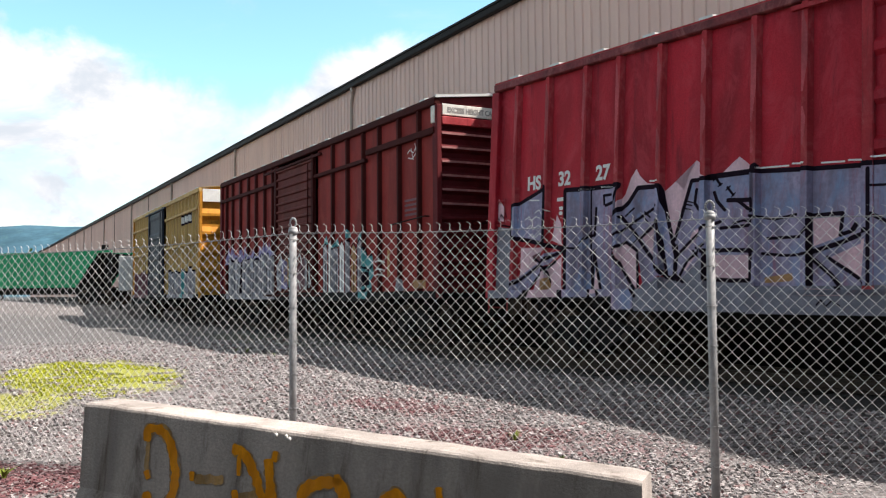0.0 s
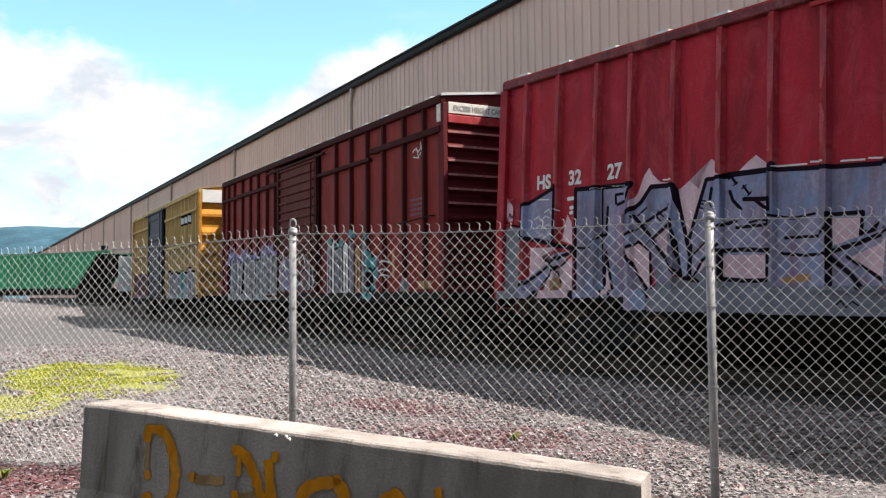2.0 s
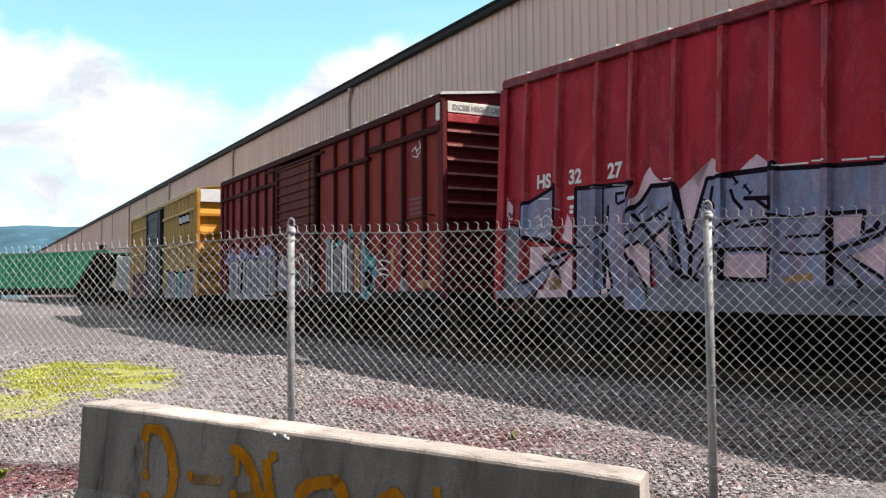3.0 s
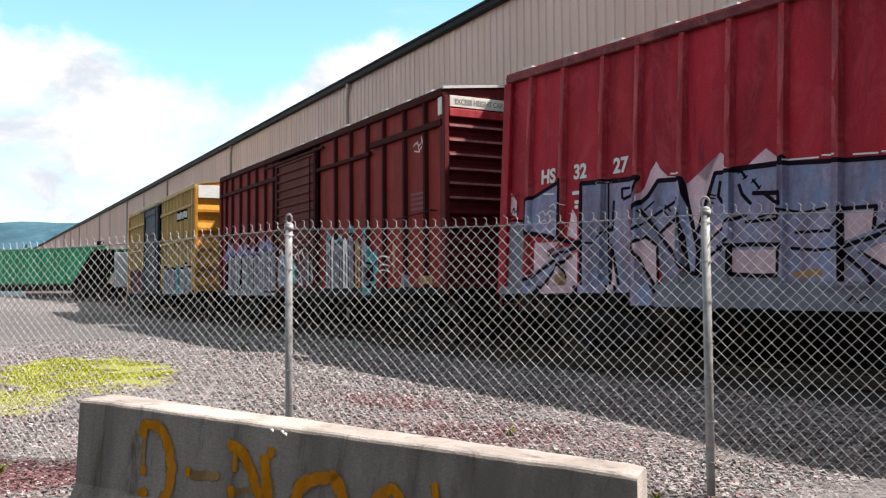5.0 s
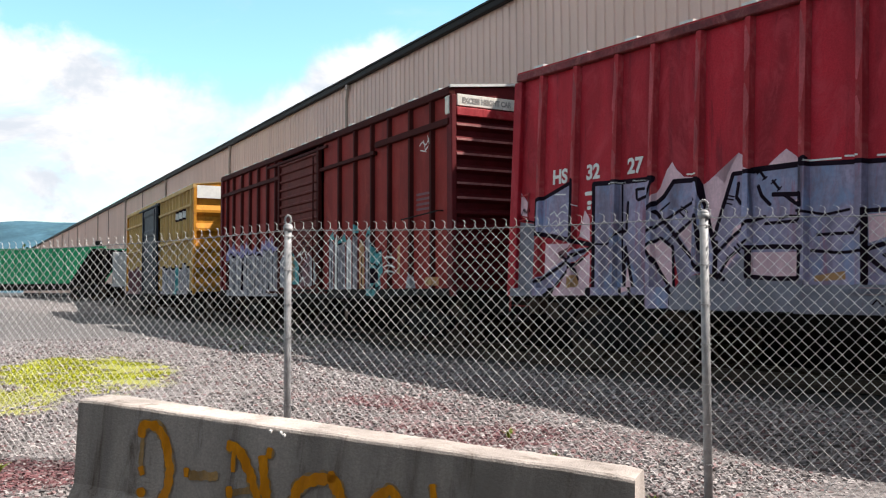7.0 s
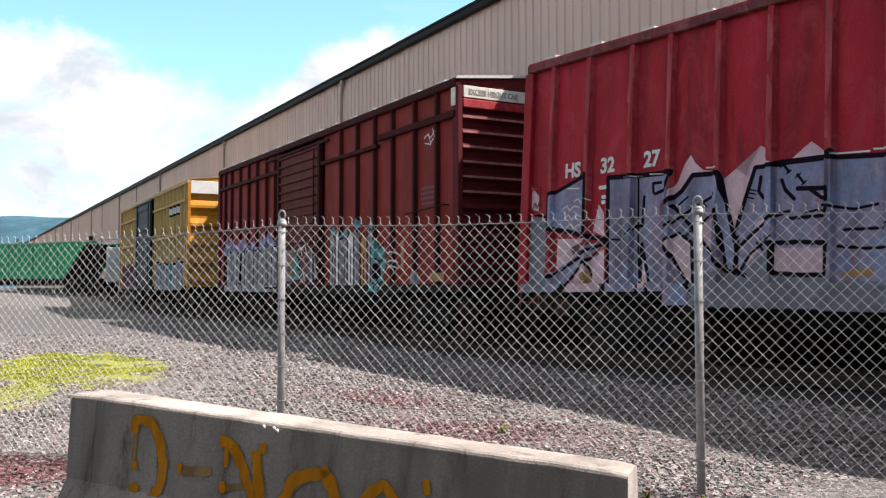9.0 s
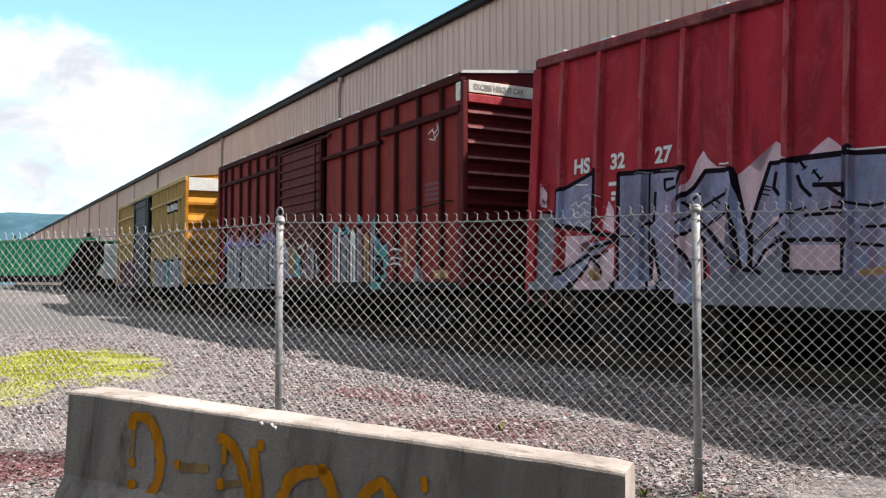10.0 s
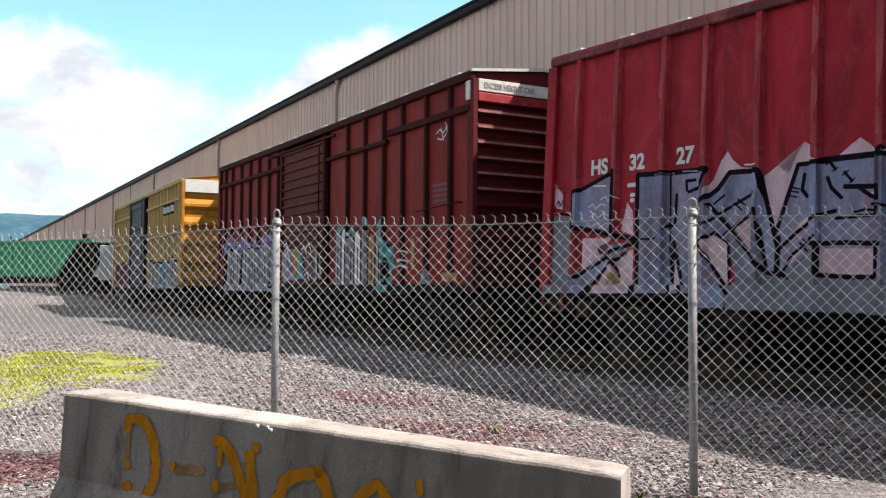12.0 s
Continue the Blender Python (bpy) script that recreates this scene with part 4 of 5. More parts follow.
    lines_mid = [
        (0.07, [(-2.95, 2.27), (-3.24, 2.44), (-3.42, 2.65), (-3.88, 2.63), (-3.96, 2.31), (-4.16, 1.61), (-4.14, 1.29)]),
        (0.045, [(-2.98, 1.95), (-3.38, 2.15), (-3.82, 2.35)]),
        (0.03, [(-3.35, 2.35), (-3.18, 2.24)]),
        (0.06, [(-3.1, 2.24), (-3.39, 1.96), (-3.63, 1.68), (-3.99, 1.31), (-4.15, 1.28)]),
        (0.055, [(-3.5, 1.9), (-3.85, 2.13), (-3.93, 1.69), (-4.01, 1.31)]),
        (0.05, [(-2.99, 1.75), (-3.2, 1.85), (-3.43, 1.71), (-3.46, 1.14)]),
        (0.055, [(-2.96, 1.72), (-3.21, 1.36), (-3.48, 1.03)]),
        (0.06, [(-4.14, 1.84), (-4.29, 2.28), (-4.42, 2.65), (-4.79, 2.65)]),
        (0.05, [(-4.51, 2.52), (-4.48, 2.33), (-4.55, 2.24)]),
        (0.02, [(-4.3, 2.38), (-4.44, 2.34)]),
        (0.02, [(-4.29, 2.33), (-4.43, 2.3)]),
        (0.02, [(-4.26, 2.28), (-4.41, 2.24)]),
        (0.05, [(-4.19, 1.61), (-4.42, 1.8), (-4.69, 1.99), (-4.92, 2.04)]),
        (0.045, [(-4.19, 1.25), (-4.37, 1.53), (-4.69, 1.74)])]
    lines_inner = [
        (0.06, [(-4.17, 1.75), (-4.16, 1.31), (-4.3, 1.24)]),
        (0.075, [(-4.74, 2.67), (-5.06, 2.67), (-5.4, 2.67), (-5.5, 2.73)]),
        (0.04, [(-4.82, 2.66), (-4.91, 2.54)]),
        (0.02, [(-4.79, 2.61), (-4.86, 2.66)]),
        (0.02, [(-4.87, 2.52), (-4.94, 2.56)]),
        (0.05, [(-4.81, 2.45), (-4.86, 2.32), (-4.99, 2.19)]),
        (0.035, [(-5.02, 2.5), (-5.12, 2.38)]),
        (0.02, [(-5.0, 2.46), (-5.07, 2.51)]),
        (0.02, [(-5.09, 2.36), (-5.15, 2.41)]),
        (0.06, [(-5.03, 2.32), (-5.44, 2.29), (-5.45, 2.14)]),
        (0.05, [(-5.21, 2.29), (-5.34, 2.19), (-5.45, 2.15)]),
        (0.045, [(-4.92, 1.95), (-5.43, 1.96), (-5.45, 2.04)]),
        (0.03, [(-5.12, 2.0), (-5.28, 2.03), (-5.43, 2.01)]),
        (0.06, [(-4.65, 1.65), (-5.08, 1.65), (-5.48, 1.62)]),
        (0.06, [(-4.7, 1.62), (-4.7, 1.27), (-5.09, 1.24), (-5.44, 1.24), (-5.45, 1.61)]),
        (0.025, [(-3.51, 2.23), (-3.62, 2.13)]),
        (0.025, [(-3.56, 2.28), (-3.67, 2.19)]),
        (0.025, [(-3.31, 1.79), (-3.44, 1.89)]),
        (0.03, [(0.09, 2.37), (-0.51, 2.24)]),
        (0.03, [(-4.46, 1.67), (-4.56, 1.56)]),
        (0.025, [(-4.5, 1.71), (-4.61, 1.59)])]
    lines_right = [
        (0.06, [(-5.46, 2.66), (-6.31, 2.6), (-7.28, 2.55), (-9.6, 2.5)]), (0.05, [(-6.26, 2.04), (-6.27, 1.17)]), (0.06, [(-6.27, 1.57), (-6.63, 1.66), (-7.02, 1.79)]),
        (0.06, [(-6.28, 1.49), (-6.53, 1.29), (-6.7, 1.08)]), (0.04, [(-5.65, 1.77), (-6.14, 1.77), (-6.26, 1.88)]), (0.04, [(-5.57, 1.58), (-5.92, 1.54), (-6.25, 1.55)]),
        (0.05, [(-7.06, 2.5), (-7.06, 1.13)])]
    lines_end = [
        (0.05, [(-6.28, 2.02), (-6.68, 2.02), (-6.65, 1.76), (-6.83, 1.81)]), (0.045, [(-6.48, 1.5), (-6.78, 1.31), (-6.98, 1.17)]), (0.06, [(-6.8, 1.81), (-6.85, 1.88)]),
        (0.035, [(-5.36, 2.09), (-5.76, 2.01), (-6.06, 2.05)]), (0.03, [(-7.07, 2.3), (-7.4, 2.28)]), (0.05, [(-7.09, 1.97), (-7.4, 1.8)]),
        (0.02, [(-6.4, 0.92), (-6.46, 0.98), (-6.52, 0.9), (-6.6, 0.97), (-6.7, 0.91)])]
    for wide, points in lines_left + lines_mid + lines_inner + lines_right + lines_end:
        stroke(red_car, RED_SIDE, points, wide, INK, 3)
    # pale dashes along the top edge of the piece
    for a, b, z in ((-0.95, -1.2, 2.68), (-2.15, -2.5, 2.745), (-2.65, -2.9, 2.74), (-3.65, -3.85, 2.73), (-5.5, -5.95, 2.70), (-6.0, -6.2, 2.70), (-6.4, -6.7, 2.66), (-6.75, -6.95, 2.65), (-7.1, -7.5, 2.63)):
        stroke(red_car, RED_SIDE, [(a, z), (b, z - 0.02)], 0.022, CHALK, 3)
    # faded paint that peels along the posts
    rng = random.Random(17)
    for k, x in enumerate(RED_POSTS[:8]):
        wide = 0.15 if k == 2 else 0.075
        z = 4.62
        while z > 2.95:
            tall = rng.uniform(0.6, 1.5)
            low = max(2.9, z - tall)
            n = 11
            edge = [(x + 0.03 + wide * rng.uniform(0.35, 1.0) * math.sin(math.pi * (0.04 + 0.92 * i / n)), z + (low - z) * i / n) for i in range(n + 1)]
            coat(red_car, RED_SIDE, [(x + 0.02, z), *edge, (x + 0.02, low), (x - rng.uniform(0.0, 0.05), low + (z - low) * 0.35), (x - rng.uniform(0.0, 0.05), low + (z - low) * 0.7)], PEEL, 0, "peeled_paint")
            z = low - rng.uniform(0.02, 0.35)
    # thin scribbles inside the letters
    for x, z in ((-0.85, 2.35), (-0.9, 2.2), (-0.95, 2.05), (-1.1, 2.45)):
        stroke(red_car, RED_SIDE, [(x, z), (x - 0.1, z + 0.05), (x - 0.16, z - 0.03), (x - 0.28, z + 0.04), (x - 0.38, z)], 0.016, CHALK, 3)
    for x, z in ((-0.08, 2.47), (-0.2, 2.5)):
        stroke(red_car, RED_SIDE, [(x, z), (x - 0.05, z - 0.08), (x - 0.1, z + 0.03), (x - 0.14, z - 0.06)], 0.016, INK, 3)
    for text, x in (("HS", -0.88), ("32", -1.66), ("27", -2.53)):
        writing(red_car, text, 0.225, on_side(x, -0.078, 2.86, 0.92), CHALK, "reporting_mark", "white stencilled characters")
    for x, z, w in ((-1.66, 2.63, 0.16), (-1.72, 2.48, 0.05), (-1.72, 2.4, 0.04)):
        stroke(red_car, RED_SIDE, [(x, z), (x - w, z)], 0.06, CHALK, 1, "stencil_bar")


paint_red()


def paint_others():
    rng = random.Random(5)
    # the lilac and silver piece towards the far end of the oxide car
    x = 14.75
    while x > 10.05:
        w = rng.uniform(0.28, 0.5)
        top = rng.uniform(2.1, 2.3)
        coat(dark_car, DARK_SIDE, [(x, 0.96), (x - w, 0.96), (x - w, top), (x - w / 2, top + 0.1), (x, top)], SILVER, 1)
        coat(dark_car, DARK_SIDE, [(x + 0.1, top - 0.15), (x - w, top - 0.1), (x - w + 0.05, top + rng.uniform(0.2, 0.5)), (x - w / 2, top + 0.15), (x, top + rng.uniform(0.2, 0.45))], LILAC, 0)
        stroke(dark_car, DARK_SIDE, [(x, 1.0), (x - 0.03, top), (x - w / 2, top + 0.1), (x - w + 0.05, top)], rng.uniform(0.03, 0.07), INK, 2)
        if rng.random() < 0.6:
            stroke(dark_car, DARK_SIDE, [(x - w / 2, rng.uniform(1.1, 1.5)), (x - w / 2 - 0.05, rng.uniform(1.7, 2.0))], 0.04, INK, 2)
        x -= w
    for a, b, mat in ((9.4, 9.0, SILVER), (9.0, 8.5, LILAC), (8.4, 7.9, TEAL), (7.8, 7.1, PLUM), (8.8, 8.2, OCHRE), (7.2, 6.75, SILVER)):
        coat(dark_car, DARK_SIDE, [(a, rng.uniform(1.18, 1.4)), (b, rng.uniform(1.18, 1.4)), (b, rng.uniform(1.7, 2.2)), (a, rng.uniform(1.6, 2.2))], mat, 1)
    for k in range(12):
        p = rng.uniform(6.8, 9.3), rng.uniform(1.2, 2.3)
        stroke(dark_car, DARK_SIDE, [p, (p[0] - 0.2, p[1] + 0.1), (p[0] - 0.35, p[1] - 0.12)], 0.04, CHALK if k % 2 else INK, 2)
    # the white and teal piece beyond the door
    x = 6.1
    for k in range(7):
        w = 0.36
        top = 2.25 + 0.1 * math.sin(k * 2.1)
        coat(dark_car, DARK_SIDE, [(x, 1.14), (x - w * 0.8, 1.14), (x - w * 0.8, top), (x - w * 0.4, top + 0.12), (x, top)], (SILVER, CHALK, SILVER, CHALK, SILVER, OCHRE, SILVER)[k], 1)
        stroke(dark_car, DARK_SIDE, [(x - w * 0.45, 1.2), (x - w * 0.45, top - 0.3)], 0.05, INK, 2)
        stroke(dark_car, DARK_SIDE, [(x, 1.15), (x, top), (x - w * 0.4, top + 0.12), (x - w * 0.8, top)], 0.035, INK, 2)
        if k % 2 == 0:
            coat(dark_car, DARK_SIDE, [(x, top + 0.05), (x - w, top + 0.1), (x - w * 0.7, top + 0.3), (x - w * 0.3, top + 0.22)], TEAL, 0)
        x -= w
    coat(dark_car, DARK_SIDE, [(3.72, 1.0), (3.3, 0.98), (3.12, 1.2), (3.2, 1.4), (3.02, 1.5), (3.15, 1.75), (3.1, 2.0), (3.35, 1.95), (3.5, 2.2), (3.7, 1.95)], TEAL, 1)
    for pts in ([(3.7, 1.95), (3.5, 2.18), (3.35, 1.93), (3.1, 1.98)], [(3.6, 1.75), (3.3, 1.62), (3.12, 1.72)], [(3.68, 1.2), (3.35, 1.15), (3.15, 1.22)], [(3.45, 1.05), (3.4, 1.5)]):
        stroke(dark_car, DARK_SIDE, pts, 0.045, INK, 2)
    coat(dark_car, DARK_SIDE, [(3.6, 1.25), (3.25, 1.3), (3.3, 1.6), (3.6, 1.6)], INK, 2)
    for z in (1.5, 1.62, 1.8):
        stroke(dark_car, DARK_SIDE, [(2.95, z), (2.7, z + 0.04), (2.45, z - 0.03)], 0.03, CHALK, 2)
    coat(dark_car, DARK_SIDE, [(2.32, 1.45), (2.2, 1.45), (2.2, 2.05), (2.32, 2.05)], OCHRE, 1)
    coat(dark_car, DARK_SIDE, [(1.95, 1.15), (1.5, 1.15), (1.6, 1.4), (1.75, 1.5), (1.9, 1.35)], SILVER, 1)
    coat(dark_car, DARK_SIDE, [(1.1, 1.2), (0.55, 1.2), (0.55, 1.36), (1.1, 1.36)], OCHRE, 1, "painted_panel")
    # chalk marks, stencils
    for pts in ([(1.32, 4.0), (1.2, 4.06), (1.05, 3.98), (0.9, 4.1)], [(1.28, 3.9), (1.1, 3.86), (0.95, 3.95)], [(1.15, 4.08), (1.05, 3.84)], [(0.98, 4.16), (0.86, 3.84)]):
        stroke(dark_car, DARK_SIDE, pts, 0.022, CHALK, 1, "chalk_mark")
    for k in range(4):
        stroke(dark_car, DARK_SIDE, [(1.45, 3.02 - k * 0.1), (0.85, 3.02 - k * 0.1)], 0.05, PLUM, 1, "stencil_bar")
    # yellow car
    coat(yellow_car, YELLOW_SIDE, [(15.2, 1.0), (10.5, 1.0), (10.5, 1.9), (12.0, 2.3), (13.5, 2.1), (15.2, 2.3)], PLUM, 0)
    x = 6.0
    while x > 0.9:
        w = rng.uniform(0.4, 0.8)
        top = rng.uniform(1.9, 2.2)
        coat(yellow_car, YELLOW_SIDE, [(x, 1.0), (x - w, 1.0), (x - w, top), (x, top + 0.1)], TEAL if rng.random() < 0.55 else SILVER, 0)
        stroke(yellow_car, YELLOW_SIDE, [(x, 1.05), (x - 0.1, top), (x - w, top)], 0.07, INK, 1)
        x -= w
    for a in (3.2, 2.55, 1.9):
        coat(yellow_car, YELLOW_SIDE, [(a, 3.8), (a - 0.45, 3.8), (a - 0.45, 4.2), (a, 4.2)], INK, 1, "stencil_block")
        coat(yellow_car, YELLOW_SIDE, [(a - 0.12, 3.88), (a - 0.3, 3.88), (a - 0.3, 4.12), (a - 0.12, 4.12)], CHALK, 2, "stencil_bar")


paint_others()


def end_boards():
    """The pale boards over the ends of the two cars, one with its warning."""
    bm = bmesh.new()
    box(bm, -0.075, -0.045, -2.3, -0.14, 4.58, 4.80)
    bevelled(bm, 0.006)
    board = part("end_board", bm, CREAM, dark_car, "pale board with a stencilled warning")
    writing(board, "EXCESS HEIGHT CAR", 0.10, pose(-0.079, -0.24, 4.64, 90, 0, -90) @ Matrix.Diagonal((0.82, 1, 1, 1)), LETTER_GREY, "lettering")
    bm = bmesh.new()
    box(bm, -0.085, -0.045, -3.0, -0.12, 4.46, 4.92)
    bevelled(bm, 0.006)
    part("end_board", bm, WHITE, yellow_car, "plain white painted board")
    # pale worn crests of the upper ridges, with sunlight painted into their colour
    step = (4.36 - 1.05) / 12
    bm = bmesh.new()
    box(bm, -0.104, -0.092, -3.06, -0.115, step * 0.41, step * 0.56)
    crest = mesh_of("worn_sunlit_ridge", bm, material("worn_sunlit_primer", (0.46, 0.20, 0.19), 0.75, 0, 0.3, 40, 3, 0.1, (0.14, 0.03, 0.03), 0.6))
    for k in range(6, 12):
        again("worn_sunlit_ridge", crest, dark_car, pose(0, 0, 1.05 + k * step), "worn crest paint, paled further to paint sunlight")
    # flat head plate over the ridges, and the bright edge of the roof
    bm = bmesh.new()
    box(bm, -0.10, -0.03, -3.08, -0.115, 4.39, 4.55)
    bevelled(bm, 0.012)
    part("head_plate", bm, RED_FADED, dark_car)
    bm = bmesh.new()
    prism(bm, [(0.0, 4.915), (-1.6, 5.095), (-3.2, 4.915), (-3.2, 4.965), (-1.6, 5.15), (0.0, 4.965)], "x", -0.06, -0.022)
    part("roof_edge", bm, ROOF, dark_car, "bright galvanised roof edge")
    # gusset at the top of the oxide car's corner
    bm = bmesh.new()
    box(bm, -0.02, 0.12, -0.06, 0.024, 4.42, 4.76)
    bevelled(bm, 0.01)
    part("corner_gusset", bm, CREAM, dark_car, "chalky white corner plate")


end_boards()
for car, x, way in ((red_car, 0.0, 1),):
    ladder(car, (x + way * 0.13, -0.12, 0), (0, -1, 0), RED_FADED, 0.75, 2.75)
# handhold bar on the oxide car's side and the brake platform of the red car
bm = bmesh.new()
rod(bm, (0.35, 0.05, 2.62), (1.9, 0.05, 2.55), 0.014, 6)
rod(bm, (0.35, 0.05, 2.62), (0.35, -0.06, 2.62), 0.014, 6)
part("grab_iron", bm, BLACK, dark_car)
bm = bmesh.new()
for z in (2.3, 2.72):
    rod(bm, (0.13, -0.12, z), (-0.42, 0.03, z), 0.014, 6)
rod(bm, (-0.42, 0.03, 2.28), (-0.42, 0.03, 2.74), 0.014, 6)
part("grab_iron", bm, RED_FADED, red_car)


# ---- orange letters on the barrier ----
SPRAY = material("orange_spray_paint", (0.95, 0.335, 0.008), 0.7, 0, 0.2, 40, 12, 0.1, (0.60, 0.25, 0.03), 0.6, streak=True, fade=(0.78, 0.29, 0.04))
SPRAY_THIN = material("thin_orange_spray", (0.50, 0.31, 0.13), 0.85, 0, 0.3, 60, 9, 0.3, (0.36, 0.28, 0.20), 0.9, streak=True, fade=(0.42, 0.34, 0.27))


def spray_barrier():
    def face_y(z):
        return -0.028 * (0.805 - z) / 0.445 - 0.006
    lines = [(0.048, [(0.462, 0.66), (0.467, 0.725), (0.545, 0.729), (0.604, 0.682), (0.649, 0.584), (0.668, 0.482), (0.65, 0.39), (0.597, 0.323)]),
             (0.042, [(0.474, 0.51), (0.496, 0.467)]), (0.05, [(0.487, 0.40), (0.505, 0.352)]), (0.032, [(0.772, 0.545), (0.772, 0.495)]),
             (0.048, [(1.00, 0.688), (1.066, 0.682), (1.122, 0.618), (1.164, 0.552), (1.211, 0.462), (1.24, 0.40)]), (0.026, [(1.047, 0.666), (1.054, 0.56)]),
             (0.05, [(1.223, 0.669), (1.239, 0.577), (1.261, 0.47), (1.265, 0.40)]), (0.035, [(1.26, 0.712), (1.257, 0.656)]), (0.035, [(1.04, 0.489), (1.05, 0.43)]),
             (0.056, [(1.39, 0.40), (1.426, 0.489), (1.445, 0.542), (1.509, 0.584), (1.602, 0.606), (1.648, 0.577), (1.683, 0.522), (1.70, 0.45)]),
             (0.045, [(1.613, 0.645), (1.628, 0.59)]), (0.05, [(1.84, 0.50), (1.887, 0.563), (1.932, 0.597), (1.968, 0.581), (2.02, 0.50)]), (0.036, [(2.147, 0.66), (2.167, 0.59)])]
    faint = [(0.035, [(0.785, 0.507), (0.967, 0.527)]), (0.02, [(0.47, 0.66), (0.475, 0.50)]), (0.03, [(1.20, 0.50), (1.05, 0.45)])]

    def ribbon(bm, pts, wide, lift, seed):
        """One sprayed stroke: a rounded band with an uneven edge that follows the face."""
        pts = [Vector(p) for p in pts]
        curve = []
        for i in range(len(pts) - 1):
            a, b, c, d = pts[max(0, i - 1)], pts[i], pts[i + 1], pts[min(len(pts) - 1, i + 2)]
            steps = max(3, int((c - b).length / 0.006))
            for k in range(steps):
                t = k / steps
                curve.append(0.5 * (2 * b + (c - a) * t + (2 * a - 5 * b + 4 * c - d) * t * t + (3 * b - a - 3 * c + d) * t ** 3))
        curve.append(pts[-1])
        rows = []
        for i, p in enumerate(curve):
            way = (curve[min(i + 1, len(curve) - 1)] - curve[max(i - 1, 0)]).normalized()
            end = min(1.0, min(i, len(curve) - 1 - i) * 0.006 / (wide * 0.5) + 0.35)
            side = Vector((-way.y, way.x)) * wide / 2 * math.sqrt(end)
            one = p + side * (1 + 0.45 * noise.noise(Vector((i * 0.23, seed, 0))))
            two = p - side * (1 + 0.45 * noise.noise(Vector((i * 0.23, seed, 9))))
            rows.append([bm.verts.new((q.x, face_y(q.y) - lift, q.y)) for q in (one, two)])
        for a, b in zip(rows, rows[1:]):
            bm.faces.new((a[0], a[1], b[1], b[0]))

    for k, (wide, pts) in enumerate(lines + faint):
        bm = bmesh.new()
        ribbon(bm, pts, wide * 1.3, 0.0002, k + 0.5)
        part("overspray", bm, SPRAY_THIN, barrier, "thin orange overspray")
    for k, (wide, pts) in enumerate(lines):
        bm = bmesh.new()
        ribbon(bm, pts, wide, 0.0012, k + 20.5)
        part("sprayed_letter", bm, SPRAY, barrier, "runny orange sprayed stroke")


spray_barrier()
for x, y, z in ((1.25, -0.002, 0.79), (1.31, -0.002, 0.79), (1.33, -0.004, 0.78)):
    bm = bmesh.new()
    bmesh.ops.create_icosphere(bm, subdivisions=1, radius=0.012, matrix=Matrix.Translation((x, y, z)))
    part("chip", bm, CHALK, barrier, "white chipped spot")


# ---- loose stones ----
def stone_material(name, dark, light, odd):
    mat = bpy.data.materials.new(name)
    mat.use_nodes = True
    n = Nodes(mat.node_tree)
    spot = n.add("ShaderNodeTexCoord").outputs["Object"]
    each = n.add("ShaderNodeNewGeometry").outputs["Random Per Island"]
    tint = n.mix(n.ramp(each, 0.0, 1.0), dark, light)
    tint = n.mix(n.ramp(n.math("FRACT", n.math("MULTIPLY", each, 17.0)), 0.80, 0.9, 0.0, 0.8), tint, odd)
    tint = n.mix(n.ramp(n.math("FRACT", n.math("MULTIPLY", each, 31.0)), 0.90, 0.96, 0.0, 0.8), tint, (0.55, 0.52, 0.50))
    tint = n.mix(n.ramp(n.noise(spot, 90, 4), 0.35, 0.7, 0.0, 0.4), tint, (0.10, 0.092, 0.088))
    shader = n.add("ShaderNodeBsdfPrincipled")
    n.put(shader.inputs["Base Color"], tint)
    shader.inputs["Roughness"].default_value = 0.8
    n.put(n.add("ShaderNodeOutputMaterial").inputs[0], shader.outputs[0])
    return mat


def scatter_stones(name, label, count, near, far, small, large, mat, zone=None, seed=3):
    rng = np.random.default_rng(seed)
    cube = np.array([(x, y, z) for x in (-1, 1) for y in (-1, 1) for z in (-1, 1)], float)
    quads = np.array([(0, 1, 3, 2), (4, 6, 7, 5), (0, 4, 5, 1), (2, 3, 7, 6), (0, 2, 6, 4), (1, 5, 7, 3)])
    verts, faces = [], []
    made = 0
    while made < count:
        r = near * (far / near) ** rng.random()
        a = rng.uniform(-0.56, 0.56)
        x, y = r * math.sin(a), r * math.cos(a)
        if zone and not zone(x, y):
            continue
        if beside_track(x, y) < -0.3:
            made += 1
            continue
        size = rng.uniform(small, large) * (0.7 + 0.06 * min(r, 14))
        shape = cube * (0.55 + 0.45 * rng.random((8, 3))) * np.array([1, rng.uniform(0.6, 1), rng.uniform(0.35, 0.7)]) * size / 2
        q = rng.uniform(0, math.tau)
        c, s = math.cos(q), math.sin(q)
        tilt = rng.uniform(-0.5, 0.5)
        ct, st = math.cos(tilt), math.sin(tilt)
        turn = np.array([[c, -s, 0], [s, c, 0], [0, 0, 1]]) @ np.array([[ct, 0, st], [0, 1, 0], [-st, 0, ct]])
        base = len(verts)
        verts += (shape @ turn.T + (x, y, ground_z(x, y) + size * 0.12)).tolist()
        faces += (quads + base).tolist()
        made += 1
    data = bpy.data.meshes.new(name)
    data.from_pydata(verts, [], faces)
    data.materials.append(mat)
    tagged(new(name, data), label, "gravel", kind="stuff")


